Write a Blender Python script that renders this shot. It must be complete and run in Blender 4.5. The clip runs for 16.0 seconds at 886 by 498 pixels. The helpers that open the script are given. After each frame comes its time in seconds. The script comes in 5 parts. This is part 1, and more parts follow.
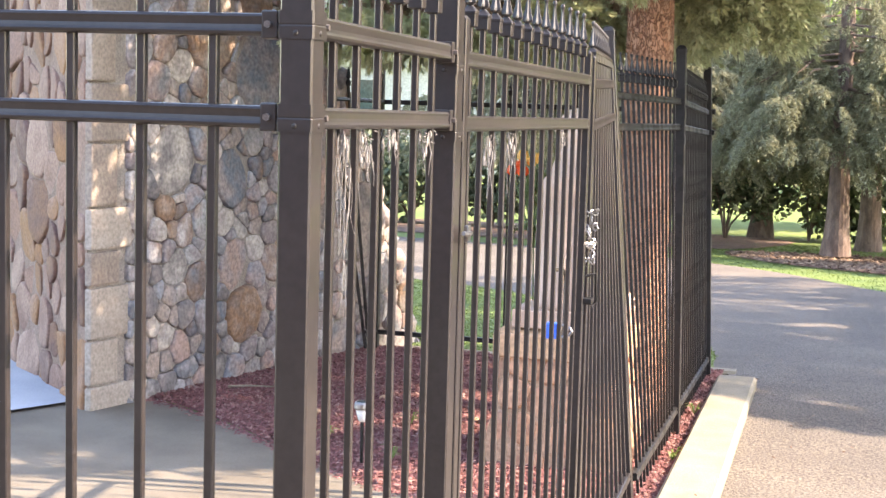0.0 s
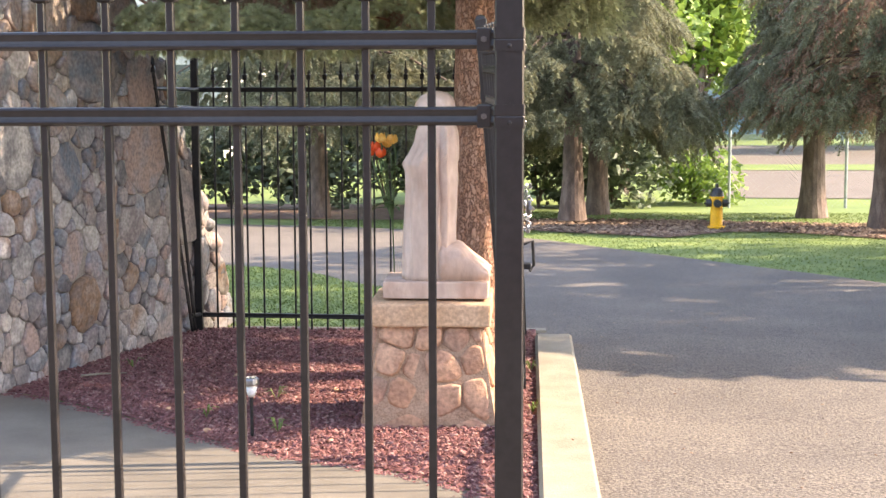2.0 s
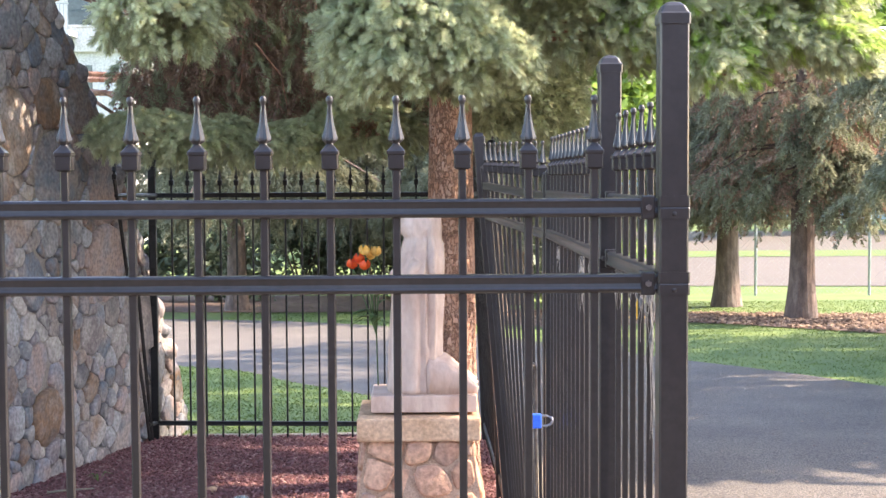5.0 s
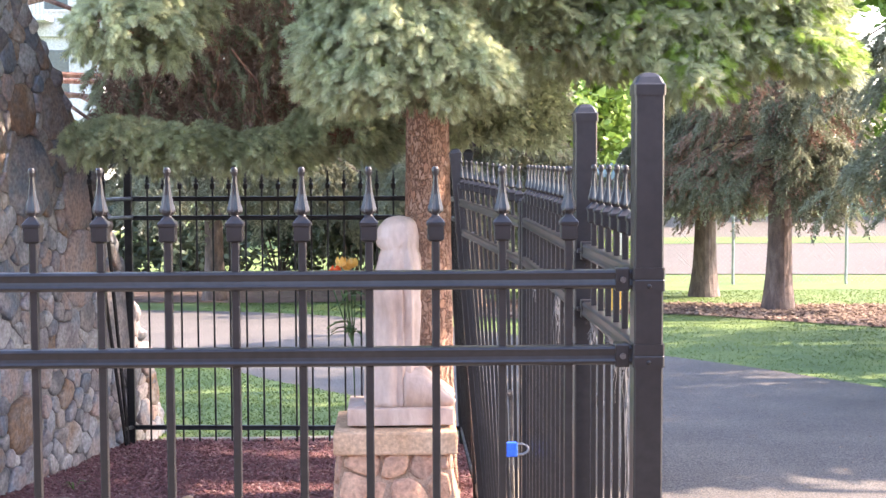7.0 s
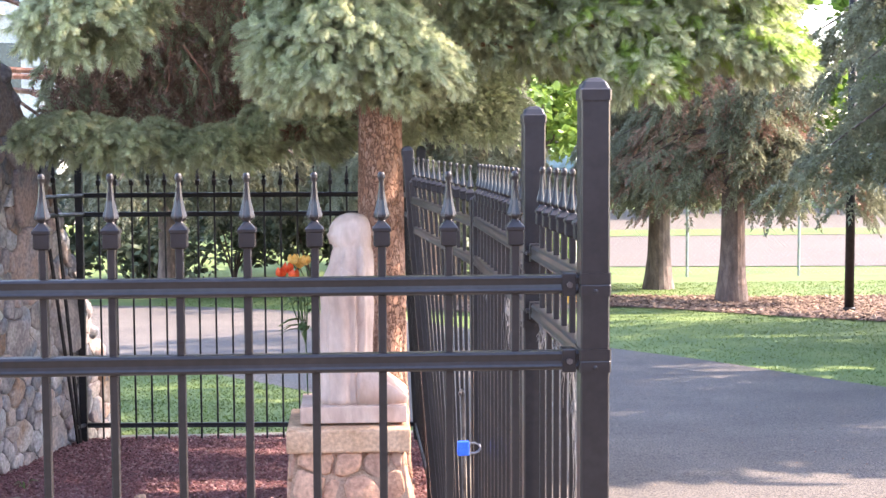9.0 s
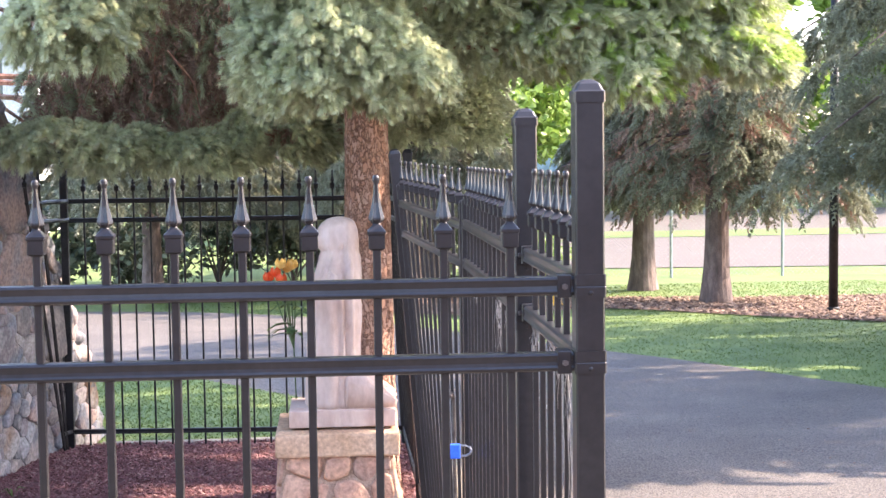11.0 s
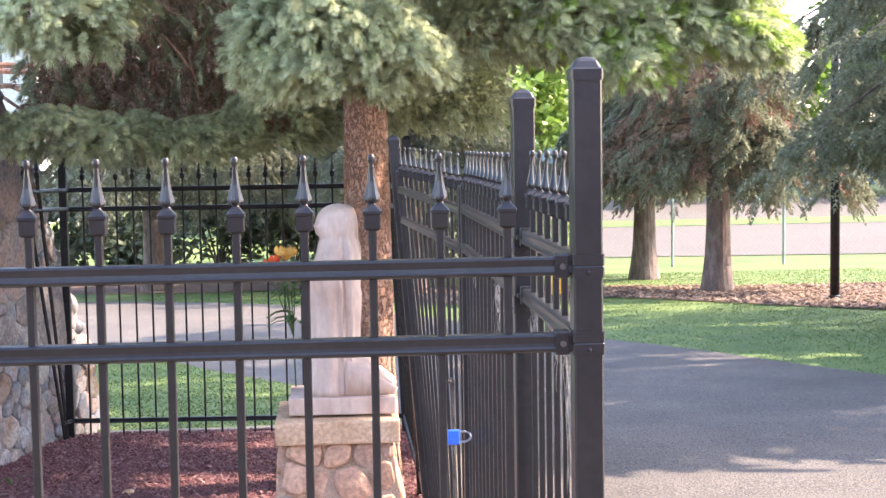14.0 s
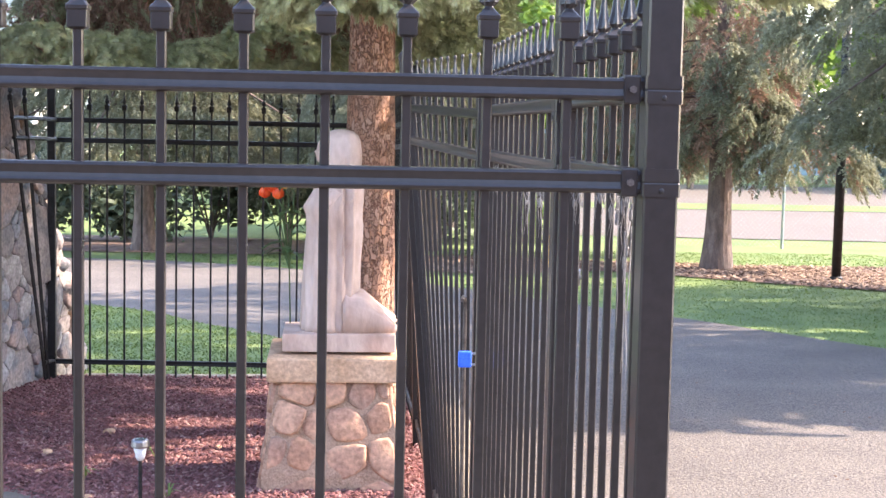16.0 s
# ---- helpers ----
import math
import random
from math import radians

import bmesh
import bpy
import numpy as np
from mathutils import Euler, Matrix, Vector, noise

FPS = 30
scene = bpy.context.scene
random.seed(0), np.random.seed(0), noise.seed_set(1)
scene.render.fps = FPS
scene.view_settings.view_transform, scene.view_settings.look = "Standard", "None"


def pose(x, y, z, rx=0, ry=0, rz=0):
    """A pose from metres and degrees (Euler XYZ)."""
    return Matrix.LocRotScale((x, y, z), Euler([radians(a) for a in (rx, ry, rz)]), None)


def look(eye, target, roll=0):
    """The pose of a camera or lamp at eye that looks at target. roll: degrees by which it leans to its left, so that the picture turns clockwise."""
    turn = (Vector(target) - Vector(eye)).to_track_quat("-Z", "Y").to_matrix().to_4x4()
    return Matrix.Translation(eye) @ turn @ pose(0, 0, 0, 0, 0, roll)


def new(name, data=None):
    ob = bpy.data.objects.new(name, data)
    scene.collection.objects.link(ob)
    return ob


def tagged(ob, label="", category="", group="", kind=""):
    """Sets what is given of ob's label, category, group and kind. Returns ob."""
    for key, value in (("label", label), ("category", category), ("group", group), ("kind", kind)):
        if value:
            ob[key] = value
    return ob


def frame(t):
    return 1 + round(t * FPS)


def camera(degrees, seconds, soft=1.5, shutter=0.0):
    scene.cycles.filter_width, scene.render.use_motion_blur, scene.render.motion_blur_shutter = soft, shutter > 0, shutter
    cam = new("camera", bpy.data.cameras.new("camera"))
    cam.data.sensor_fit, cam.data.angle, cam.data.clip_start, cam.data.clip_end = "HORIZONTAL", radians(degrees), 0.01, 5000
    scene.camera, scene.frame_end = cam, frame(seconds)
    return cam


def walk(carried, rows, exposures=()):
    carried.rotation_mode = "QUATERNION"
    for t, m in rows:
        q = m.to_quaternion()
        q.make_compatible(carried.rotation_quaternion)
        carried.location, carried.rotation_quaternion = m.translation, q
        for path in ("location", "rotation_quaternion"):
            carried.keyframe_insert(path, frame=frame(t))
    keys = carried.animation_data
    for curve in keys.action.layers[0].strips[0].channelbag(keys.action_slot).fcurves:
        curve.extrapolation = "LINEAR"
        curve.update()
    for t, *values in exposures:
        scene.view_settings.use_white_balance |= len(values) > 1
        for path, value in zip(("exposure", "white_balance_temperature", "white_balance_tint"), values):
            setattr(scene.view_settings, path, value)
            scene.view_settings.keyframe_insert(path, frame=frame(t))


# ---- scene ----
cam = camera(33.0, 16.0)
PATH = [
    (0, (0.785, -2.132, 1.722), (0.282, -0.21, 1.516), 1.6),
    (0.5, (0.594, -2.3, 1.732), (0.19, -0.352, 1.523), 1.0),
    (1, (0.34, -2.415, 1.745), (0.053, -0.448, 1.525), 0.9),
    (1.5, (0.177, -2.505, 1.735), (-0.007, -0.526, 1.506), 0.4),
    (2, (0.035, -2.735, 1.754), (-0.079, -0.751, 1.523), -0.2),
    (2.5, (-0.125, -2.716, 1.766), (-0.181, -0.73, 1.54), -0.6),
    (3, (-0.373, -2.78, 1.763), (-0.377, -0.792, 1.546), -0.8),
    (3.5, (-0.489, -2.729, 1.8), (-0.474, -0.74, 1.596), -0.1),
    (4, (-0.492, -2.855, 1.86), (-0.475, -0.863, 1.687), -0.4),
    (4.5, (-0.471, -2.779, 1.879), (-0.447, -0.784, 1.737), -0.4),
    (5, (-0.454, -2.716, 1.907), (-0.427, -0.72, 1.787), -0.3),
    (7.5, (-0.442, -2.683, 2.088), (-0.378, -0.69, 1.934), -0.2),
    (8, (-0.44, -2.685, 2.092), (-0.366, -0.692, 1.932), -0.2),
    (8.5, (-0.435, -2.683, 2.09), (-0.341, -0.691, 1.932), -0.3),
    (9, (-0.425, -2.673, 2.091), (-0.311, -0.683, 1.936), -0.3),
    (11.5, (-0.448, -2.673, 2.09), (-0.309, -0.684, 1.939), -0.8),
    (12, (-0.445, -2.668, 2.087), (-0.307, -0.679, 1.934), -1.0),
    (12.5, (-0.437, -2.658, 2.087), (-0.298, -0.669, 1.931), -1.1),
    (13, (-0.433, -2.662, 2.087), (-0.294, -0.673, 1.928), -1.3),
    (13.5, (-0.435, -2.657, 2.08), (-0.297, -0.668, 1.919), -1.3),
    (14, (-0.435, -2.646, 2.07), (-0.301, -0.657, 1.906), -0.9),
    (14.5, (-0.421, -2.617, 1.994), (-0.286, -0.628, 1.836), -0.2),
    (15, (-0.451, -2.55, 1.907), (-0.301, -0.562, 1.749), 0.5),
    (15.5, (-0.498, -2.398, 1.832), (-0.34, -0.411, 1.662), 1.0),
    (16, (-0.486, -2.227, 1.784), (-0.34, -0.241, 1.597), 1.2),
]
walk(cam, [(t, look(eye, target, roll)) for t, eye, target, roll in PATH], exposures=[(0, 3.03, 7600, 19), (1, 2.92, 7700, 19), (1.5, 2.85, 7700, 19), (2, 2.66, 7750, 19), (2.7, 2.58, 7600, 19), (3.6, 2.7, 7250, 19), (5, 2.78, 7000, 19), (7.5, 2.93, 6750, 24), (9, 2.93, 6700, 24), (12, 2.87, 6650, 23), (16, 2.87, 6750, 22)])

# ---- sky, sun ----
SUN_EL, SUN_AZ = radians(38), radians(8)      # the sun stands towards +x, a little towards +y
sun_dir = Vector((math.cos(SUN_EL) * math.cos(SUN_AZ), math.cos(SUN_EL) * math.sin(SUN_AZ), math.sin(SUN_EL)))
world = bpy.data.worlds.new("world")
scene.world = world
world.use_nodes = True
wn = world.node_tree.nodes
sky = wn.new("ShaderNodeTexSky")
sky.sky_type, sky.sun_disc = "NISHITA", False
sky.sun_elevation, sky.sun_rotation = SUN_EL, radians(90) - SUN_AZ
wn["Background"].inputs["Strength"].default_value = 0.15
world.node_tree.links.new(sky.outputs[0], wn["Background"].inputs["Color"])
sun = new("sun", bpy.data.lights.new("sun", "SUN"))
sun.data.energy, sun.data.angle, sun.data.color = 2.6, radians(0.5), (1.0, 0.9, 0.75)
sun.matrix_world = look(sun_dir * 50, (0, 0, 0))


# ---- materials ----
def material(name, colours, scale=8.0, rough=0.7, metal=0.0, bump=0.0, bump_scale=60.0, per_object=0.0, per_island=0.0, spread=1.0, fine=None, transmit=0.0, spec=0.5, stretch=(1, 1, 1), detail=6.0):
    """Colours mixed by a noise of the given scale, a finer noise for grain, relief by bump, and a shift of the ramp from piece to piece."""
    m = bpy.data.materials.new(name)
    m.use_nodes = True
    nt = m.node_tree
    n, l = nt.nodes, nt.links
    b = n["Principled BSDF"]
    b.inputs["Roughness"].default_value, b.inputs["Metallic"].default_value = rough, metal
    b.inputs["Specular IOR Level"].default_value = spec
    tc = n.new("ShaderNodeTexCoord")
    mp = n.new("ShaderNodeMapping")
    mp.inputs["Scale"].default_value = stretch
    l.new(tc.outputs["Object"], mp.inputs["Vector"])
    noi = n.new("ShaderNodeTexNoise")
    noi.inputs["Scale"].default_value, noi.inputs["Detail"].default_value = scale, detail
    l.new(mp.outputs[0], noi.inputs["Vector"])
    value = noi.outputs["Fac"]
    stretch_node = n.new("ShaderNodeMapRange")
    stretch_node.inputs["From Min"].default_value, stretch_node.inputs["From Max"].default_value = 0.5 - 0.22 / spread, 0.5 + 0.22 / spread
    l.new(value, stretch_node.inputs["Value"])
    value = stretch_node.outputs[0]
    if per_object or per_island:
        if per_object:
            info = n.new("ShaderNodeObjectInfo")
            rnd = info.outputs["Random"]
        else:
            info = n.new("ShaderNodeNewGeometry")
            rnd = info.outputs["Random Per Island"]
        k = per_object or per_island
        mx = n.new("ShaderNodeMix")
        mx.inputs["Factor"].default_value = k
        l.new(value, mx.inputs["A"])
        l.new(rnd, mx.inputs["B"])
        value = mx.outputs["Result"]
    ramp = n.new("ShaderNodeValToRGB")
    els = ramp.color_ramp.elements
    while len(els) < len(colours):
        els.new(0.5)
    for i, c in enumerate(colours):
        els[i].position = i / max(1, len(colours) - 1)
        els[i].color = (*c, 1)
    l.new(value, ramp.inputs["Fac"])
    out = ramp.outputs["Color"]
    fs, fk = fine or (scale * 9, 0.25)
    grain = n.new("ShaderNodeTexNoise")
    grain.inputs["Scale"].default_value, grain.inputs["Detail"].default_value = fs, 4
    l.new(mp.outputs[0], grain.inputs["Vector"])
    gr = n.new("ShaderNodeMapRange")
    gr.inputs["From Min"].default_value, gr.inputs["From Max"].default_value = 0.3, 0.7
    gr.inputs["To Min"].default_value, gr.inputs["To Max"].default_value = 1 - fk, 1 + fk
    l.new(grain.outputs["Fac"], gr.inputs["Value"])
    mul = n.new("ShaderNodeMix")
    mul.data_type, mul.blend_type = "RGBA", "MULTIPLY"
    mul.inputs["Factor"].default_value = 1
    l.new(out, mul.inputs["A"])
    l.new(gr.outputs[0], mul.inputs["B"])
    out = mul.outputs["Result"]
    l.new(out, b.inputs["Base Color"])
    if bump:
        bn = n.new("ShaderNodeTexNoise")
        bn.inputs["Scale"].default_value, bn.inputs["Detail"].default_value = bump_scale, 5
        l.new(mp.outputs[0], bn.inputs["Vector"])
        bp = n.new("ShaderNodeBump")
        bp.inputs["Strength"].default_value, bp.inputs["Distance"].default_value = min(1, bump), 0.01
        l.new(bn.outputs["Fac"], bp.inputs["Height"])
        l.new(bp.outputs[0], b.inputs["Normal"])
    if transmit:
        tr = n.new("ShaderNodeBsdfTranslucent")
        l.new(out, tr.inputs["Color"])
        ms = n.new("ShaderNodeMixShader")
        ms.inputs["Fac"].default_value = transmit
        l.new(b.outputs[0], ms.inputs[1])
        l.new(tr.outputs[0], ms.inputs[2])
        l.new(ms.outputs[0], n["Material Output"].inputs["Surface"])
    return m


def enamel(m, weight, rough, ior):
    """A glossy coat over a paint, with a little unevenness in its gloss."""
    n, l = m.node_tree.nodes, m.node_tree.links
    b = n["Principled BSDF"]
    b.inputs["Coat Weight"].default_value, b.inputs["Coat IOR"].default_value = weight, ior
    tex = n.new("ShaderNodeTexNoise")
    tex.inputs["Scale"].default_value, tex.inputs["Detail"].default_value = 9, 5
    l.new(n["Mapping"].outputs[0], tex.inputs["Vector"])
    mr = n.new("ShaderNodeMapRange")
    mr.inputs["From Min"].default_value, mr.inputs["From Max"].default_value = 0.35, 0.7
    mr.inputs["To Min"].default_value, mr.inputs["To Max"].default_value = rough * 0.7, rough * 1.9
    l.new(tex.outputs["Fac"], mr.inputs["Value"])
    l.new(mr.outputs[0], b.inputs["Coat Roughness"])
    return m


PAINT = enamel(material("black_fence_paint", [(0.0105, 0.0082, 0.0082), (0.0145, 0.0113, 0.0113), (0.0225, 0.0178, 0.0172)], 4, rough=0.5, spec=0.35, fine=(60, 0.25)), 0.45, 0.1, 1.5)
PAINT_FAR = enamel(material("black_paint_plain", [(0.006, 0.0055, 0.006), (0.012, 0.011, 0.011)], 6, rough=0.55, spec=0.3), 0.2, 0.25, 1.5)
STEEL = material("galvanised_steel", [(0.21, 0.21, 0.216), (0.36, 0.36, 0.372)], 30, rough=0.35, metal=1.0)
DULL = material("dull_bolt_steel", [(0.07, 0.06, 0.058), (0.16, 0.14, 0.13)], 40, rough=0.4, metal=0.6)
ASPHALT = material("asphalt", [(0.09002, 0.0766, 0.06424), (0.1093, 0.09297, 0.07751), (0.1365, 0.1166, 0.09598)], 1.1, rough=0.9, bump=1.0, bump_scale=62, fine=(70, 0.75))
CONCRETE = material("concrete", [(0.09954, 0.0856, 0.06527), (0.1305, 0.1127, 0.0877), (0.1649, 0.144, 0.1121)], 2.5, rough=0.85, bump=0.25, bump_scale=120, fine=(130, 0.18))
KERB = material("kerb_concrete", [(0.1809, 0.1591, 0.1159), (0.239, 0.2081, 0.1528), (0.2778, 0.2448, 0.1845)], 4, rough=0.85, bump=0.35, bump_scale=90, fine=(90, 0.15))
SOIL = material("mulch_soil", [(0.1107, 0.03996, 0.03672), (0.1599, 0.0594, 0.054)], 14, rough=0.95, bump=1.0, bump_scale=70, fine=(80, 0.5))
CHIP = material("red_bark_chip", [(0.09072, 0.03283, 0.03283), (0.1542, 0.05643, 0.05335), (0.2087, 0.08721, 0.08208), (0.3266, 0.2155, 0.1847)], 20, rough=0.85, per_island=0.8)
LITTER = material("brown_needle_litter", [(0.07475, 0.0414, 0.02875), (0.138, 0.0805, 0.0552), (0.23, 0.1552, 0.1104)], 5, rough=0.95, bump=1.0, bump_scale=40, fine=(60, 0.5))
LITTER_BIT = material("dry_litter", [(0.0875, 0.0525, 0.03375), (0.175, 0.11, 0.075), (0.375, 0.2687, 0.1875)], 9, rough=0.95, per_island=0.8)
TURF = material("turf", [(0.085, 0.135, 0.032), (0.11, 0.165, 0.037), (0.15, 0.195, 0.048)], 1.2, rough=0.9, bump=0.35, bump_scale=60, fine=(80, 0.22))
BLADE = material("grass_blade", [(0.095, 0.145, 0.034), (0.125, 0.178, 0.042), (0.17, 0.215, 0.06)], 0.7, rough=0.6, per_island=0.3, transmit=0.35)
MORTAR = material("mortar", [(0.221, 0.1913, 0.1658), (0.306, 0.272, 0.238)], 9, rough=0.95, bump=0.8, bump_scale=70)
STONES = material("field_stone", [(0.0527, 0.0571, 0.06686), (0.3162, 0.258, 0.2248), (0.1265, 0.1482, 0.1787), (0.2319, 0.1373, 0.0807), (0.3795, 0.3404, 0.3113), (0.1581, 0.1647, 0.1787), (0.3478, 0.2416, 0.2017), (0.2108, 0.2251, 0.2479), (0.2846, 0.2361, 0.2075), (0.116, 0.1098, 0.1153), (0.4216, 0.3843, 0.3459), (0.2003, 0.1647, 0.1614), (0.3162, 0.3184, 0.3228), (0.253, 0.1757, 0.1384), (0.5797, 0.571, 0.5649)], 6, rough=0.8, per_object=0.9, bump=0.7, bump_scale=38, fine=(42, 0.35))
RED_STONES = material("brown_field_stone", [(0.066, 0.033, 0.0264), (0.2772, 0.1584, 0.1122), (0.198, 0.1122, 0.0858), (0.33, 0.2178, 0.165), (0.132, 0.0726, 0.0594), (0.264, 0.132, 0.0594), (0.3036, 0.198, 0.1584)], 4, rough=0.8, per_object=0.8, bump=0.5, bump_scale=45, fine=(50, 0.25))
PED_STONES = material("pedestal_stone", [(0.2464, 0.1176, 0.0616), (0.448, 0.245, 0.1452), (0.336, 0.1813, 0.1144), (0.504, 0.294, 0.1848), (0.3808, 0.2107, 0.1408), (0.2912, 0.1862, 0.132), (0.4704, 0.2352, 0.1232)], 6, rough=0.8, per_object=0.6, bump=0.5, bump_scale=50, fine=(45, 0.3))
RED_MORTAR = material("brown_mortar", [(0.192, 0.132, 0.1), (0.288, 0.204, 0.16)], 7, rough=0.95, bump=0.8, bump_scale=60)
PED_MORTAR = material("tan_mortar", [(0.3105, 0.2, 0.1305), (0.4255, 0.285, 0.1935)], 12, rough=0.95, bump=0.8, bump_scale=60)
SANDSTONE = material("sandstone", [(0.363, 0.21, 0.117), (0.462, 0.29, 0.171), (0.528, 0.35, 0.225)], 6, rough=0.85, bump=0.4, bump_scale=60)
MARBLE = material("weathered_white_marble", [(0.3332, 0.2025, 0.1462), (0.4606, 0.3195, 0.2494), (0.539, 0.396, 0.3182), (0.588, 0.459, 0.387)], 5, rough=0.6, bump=0.5, bump_scale=34, fine=(30, 0.1), stretch=(1, 1, 0.45))
BARK = material("spruce_bark", [(0.1, 0.045, 0.03), (0.24, 0.11, 0.065), (0.36, 0.18, 0.11), (0.42, 0.27, 0.2)], 14, rough=0.9, bump=1.0, bump_scale=38, fine=(70, 0.35), stretch=(1, 1, 0.55))
BARK_GREY = material("grey_bark", [(0.07, 0.05, 0.043), (0.135, 0.096, 0.08), (0.21, 0.16, 0.135)], 10, rough=0.9, bump=1.0, bump_scale=30, stretch=(1, 1, 0.4))
NEEDLE_BLUE = material("blue_spruce_needle", [(0.3443, 0.3857, 0.236), (0.4986, 0.5323, 0.3323), (0.6648, 0.6736, 0.4334)], 1.6, rough=0.45, per_island=0.35, transmit=0.45)
NEEDLE_GREEN = material("spruce_needle", [(0.165, 0.175, 0.114), (0.253, 0.26, 0.171), (0.352, 0.345, 0.228)], 1.2, rough=0.5, per_island=0.45, transmit=0.45)
NEEDLE_BROWN = material("dead_brown_twigs", [(0.252, 0.1638, 0.1216), (0.378, 0.2457, 0.1782), (0.42, 0.3003, 0.2106)], 1.3, rough=0.8, per_island=0.5, transmit=0.25)
NEEDLE_NEW_SUNLIT = material("sunlit_new_spruce_growth", [(0.306, 0.414, 0.135), (0.396, 0.522, 0.144), (0.495, 0.612, 0.198)], 2.0, rough=0.45, per_island=0.4, transmit=0.5)
LEAF = material("broad_leaf", [(0.09, 0.16, 0.03), (0.17, 0.27, 0.05), (0.27, 0.37, 0.08)], 0.8, rough=0.5, per_island=0.5, transmit=0.4)
LEAF_DARK = material("hedge_leaf", [(0.06, 0.08, 0.05), (0.105, 0.14, 0.082), (0.18, 0.215, 0.12)], 0.8, rough=0.55, per_island=0.5, transmit=0.2)
YELLOW = material("yellow_hydrant_paint", [(0.75, 0.36, 0.01), (0.82, 0.45, 0.02)], 8, rough=0.4)
BLACKCAP = material("black_hydrant_paint", [(0.02, 0.02, 0.02), (0.04, 0.04, 0.04)], 8, rough=0.45)
BLUE = material("blue_lock_body", [(0.02, 0.1, 0.6), (0.04, 0.16, 0.75)], 20, rough=0.35)
WHITEWALL = material("white_render", [(0.5, 0.5, 0.48), (0.58, 0.58, 0.56)], 1.5, rough=0.8)
GLASS_DARK = material("dark_window_glass", [(0.03, 0.05, 0.06), (0.06, 0.09, 0.1)], 1.0, rough=0.08)
COURT = material("court_surface", [(0.1096, 0.08971, 0.07401), (0.1285, 0.1063, 0.08795)], 0.3, rough=0.9, fine=(20, 0.06))
COURT_GREEN = material("court_green_paint", [(0.11, 0.18, 0.17), (0.14, 0.21, 0.2)], 0.3, rough=0.9)
FADED = material("faded_windscreen_cloth", [(0.2, 0.33, 0.4), (0.3, 0.42, 0.47)], 0.6, rough=0.9)
TULIP_RED = material("red_tulip_petal", [(0.75, 0.05, 0.01), (0.9, 0.16, 0.03)], 30, rough=0.5, transmit=0.3)
TULIP_YEL = material("yellow_tulip_petal", [(0.85, 0.45, 0.06), (0.9, 0.6, 0.2)], 30, rough=0.5, transmit=0.3)
STEM = material("flower_stem", [(0.04, 0.08, 0.02), (0.08, 0.14, 0.04)], 30, rough=0.5)
SLAB_BLUE = material("grey_blue_slab", [(0.27, 0.3, 0.34), (0.34, 0.37, 0.41)], 3, rough=0.7, fine=(100, 0.12))
WEB = material("grey_cobweb", [(0.165, 0.1575, 0.15), (0.27, 0.255, 0.2475)], 40, rough=0.9, transmit=0.3)
CLEAR = material("frosted_plastic", [(0.6, 0.6, 0.58), (0.7, 0.7, 0.68)], 30, rough=0.2)



def scaly_bark(name, crack, plate, light):
    """Bark of small plates between dark cracks."""
    m = bpy.data.materials.new(name)
    m.use_nodes = True
    n, l = m.node_tree.nodes, m.node_tree.links
    b = n["Principled BSDF"]
    b.inputs["Roughness"].default_value = 0.9
    tc = n.new("ShaderNodeTexCoord")
    mp = n.new("ShaderNodeMapping")
    mp.inputs["Scale"].default_value = (34, 34, 17)
    l.new(tc.outputs["Object"], mp.inputs["Vector"])
    warp = n.new("ShaderNodeTexNoise")
    warp.inputs["Scale"].default_value = 1.2
    l.new(mp.outputs[0], warp.inputs["Vector"])
    mixv = n.new("ShaderNodeMix")
    mixv.data_type = "VECTOR"
    mixv.inputs["Factor"].default_value = 0.45
    l.new(mp.outputs[0], mixv.inputs["A"])
    vs = n.new("ShaderNodeVectorMath")
    vs.operation = "MULTIPLY_ADD"
    vs.inputs[1].default_value = (6, 6, 6)
    l.new(warp.outputs["Color"], vs.inputs[0])
    l.new(mp.outputs[0], vs.inputs[2])
    l.new(vs.outputs[0], mixv.inputs["B"])
    vor = n.new("ShaderNodeTexVoronoi")
    vor.feature = "DISTANCE_TO_EDGE"
    vor.inputs["Scale"].default_value = 1.0
    l.new(mixv.outputs["Result"], vor.inputs["Vector"])
    cell = n.new("ShaderNodeTexVoronoi")
    cell.inputs["Scale"].default_value = 1.0
    l.new(mixv.outputs["Result"], cell.inputs["Vector"])
    edge = n.new("ShaderNodeMapRange")
    edge.inputs["From Max"].default_value = 0.14
    l.new(vor.outputs["Distance"], edge.inputs["Value"])
    tone = n.new("ShaderNodeMix")
    tone.data_type = "RGBA"
    tone.inputs["A"].default_value, tone.inputs["B"].default_value = (*plate, 1), (*light, 1)
    l.new(cell.outputs["Color"], tone.inputs["Factor"])
    full = n.new("ShaderNodeMix")
    full.data_type = "RGBA"
    full.inputs["A"].default_value = (*crack, 1)
    l.new(edge.outputs[0], full.inputs["Factor"])
    l.new(tone.outputs["Result"], full.inputs["B"])
    l.new(full.outputs["Result"], b.inputs["Base Color"])
    bp = n.new("ShaderNodeBump")
    bp.inputs["Strength"].default_value, bp.inputs["Distance"].default_value = 1.0, 0.012
    l.new(edge.outputs[0], bp.inputs["Height"])
    l.new(bp.outputs[0], b.inputs["Normal"])
    return m


PLATES = scaly_bark("scaly_spruce_bark", (0.2, 0.095, 0.062), (0.42, 0.205, 0.12), (0.5, 0.31, 0.22))

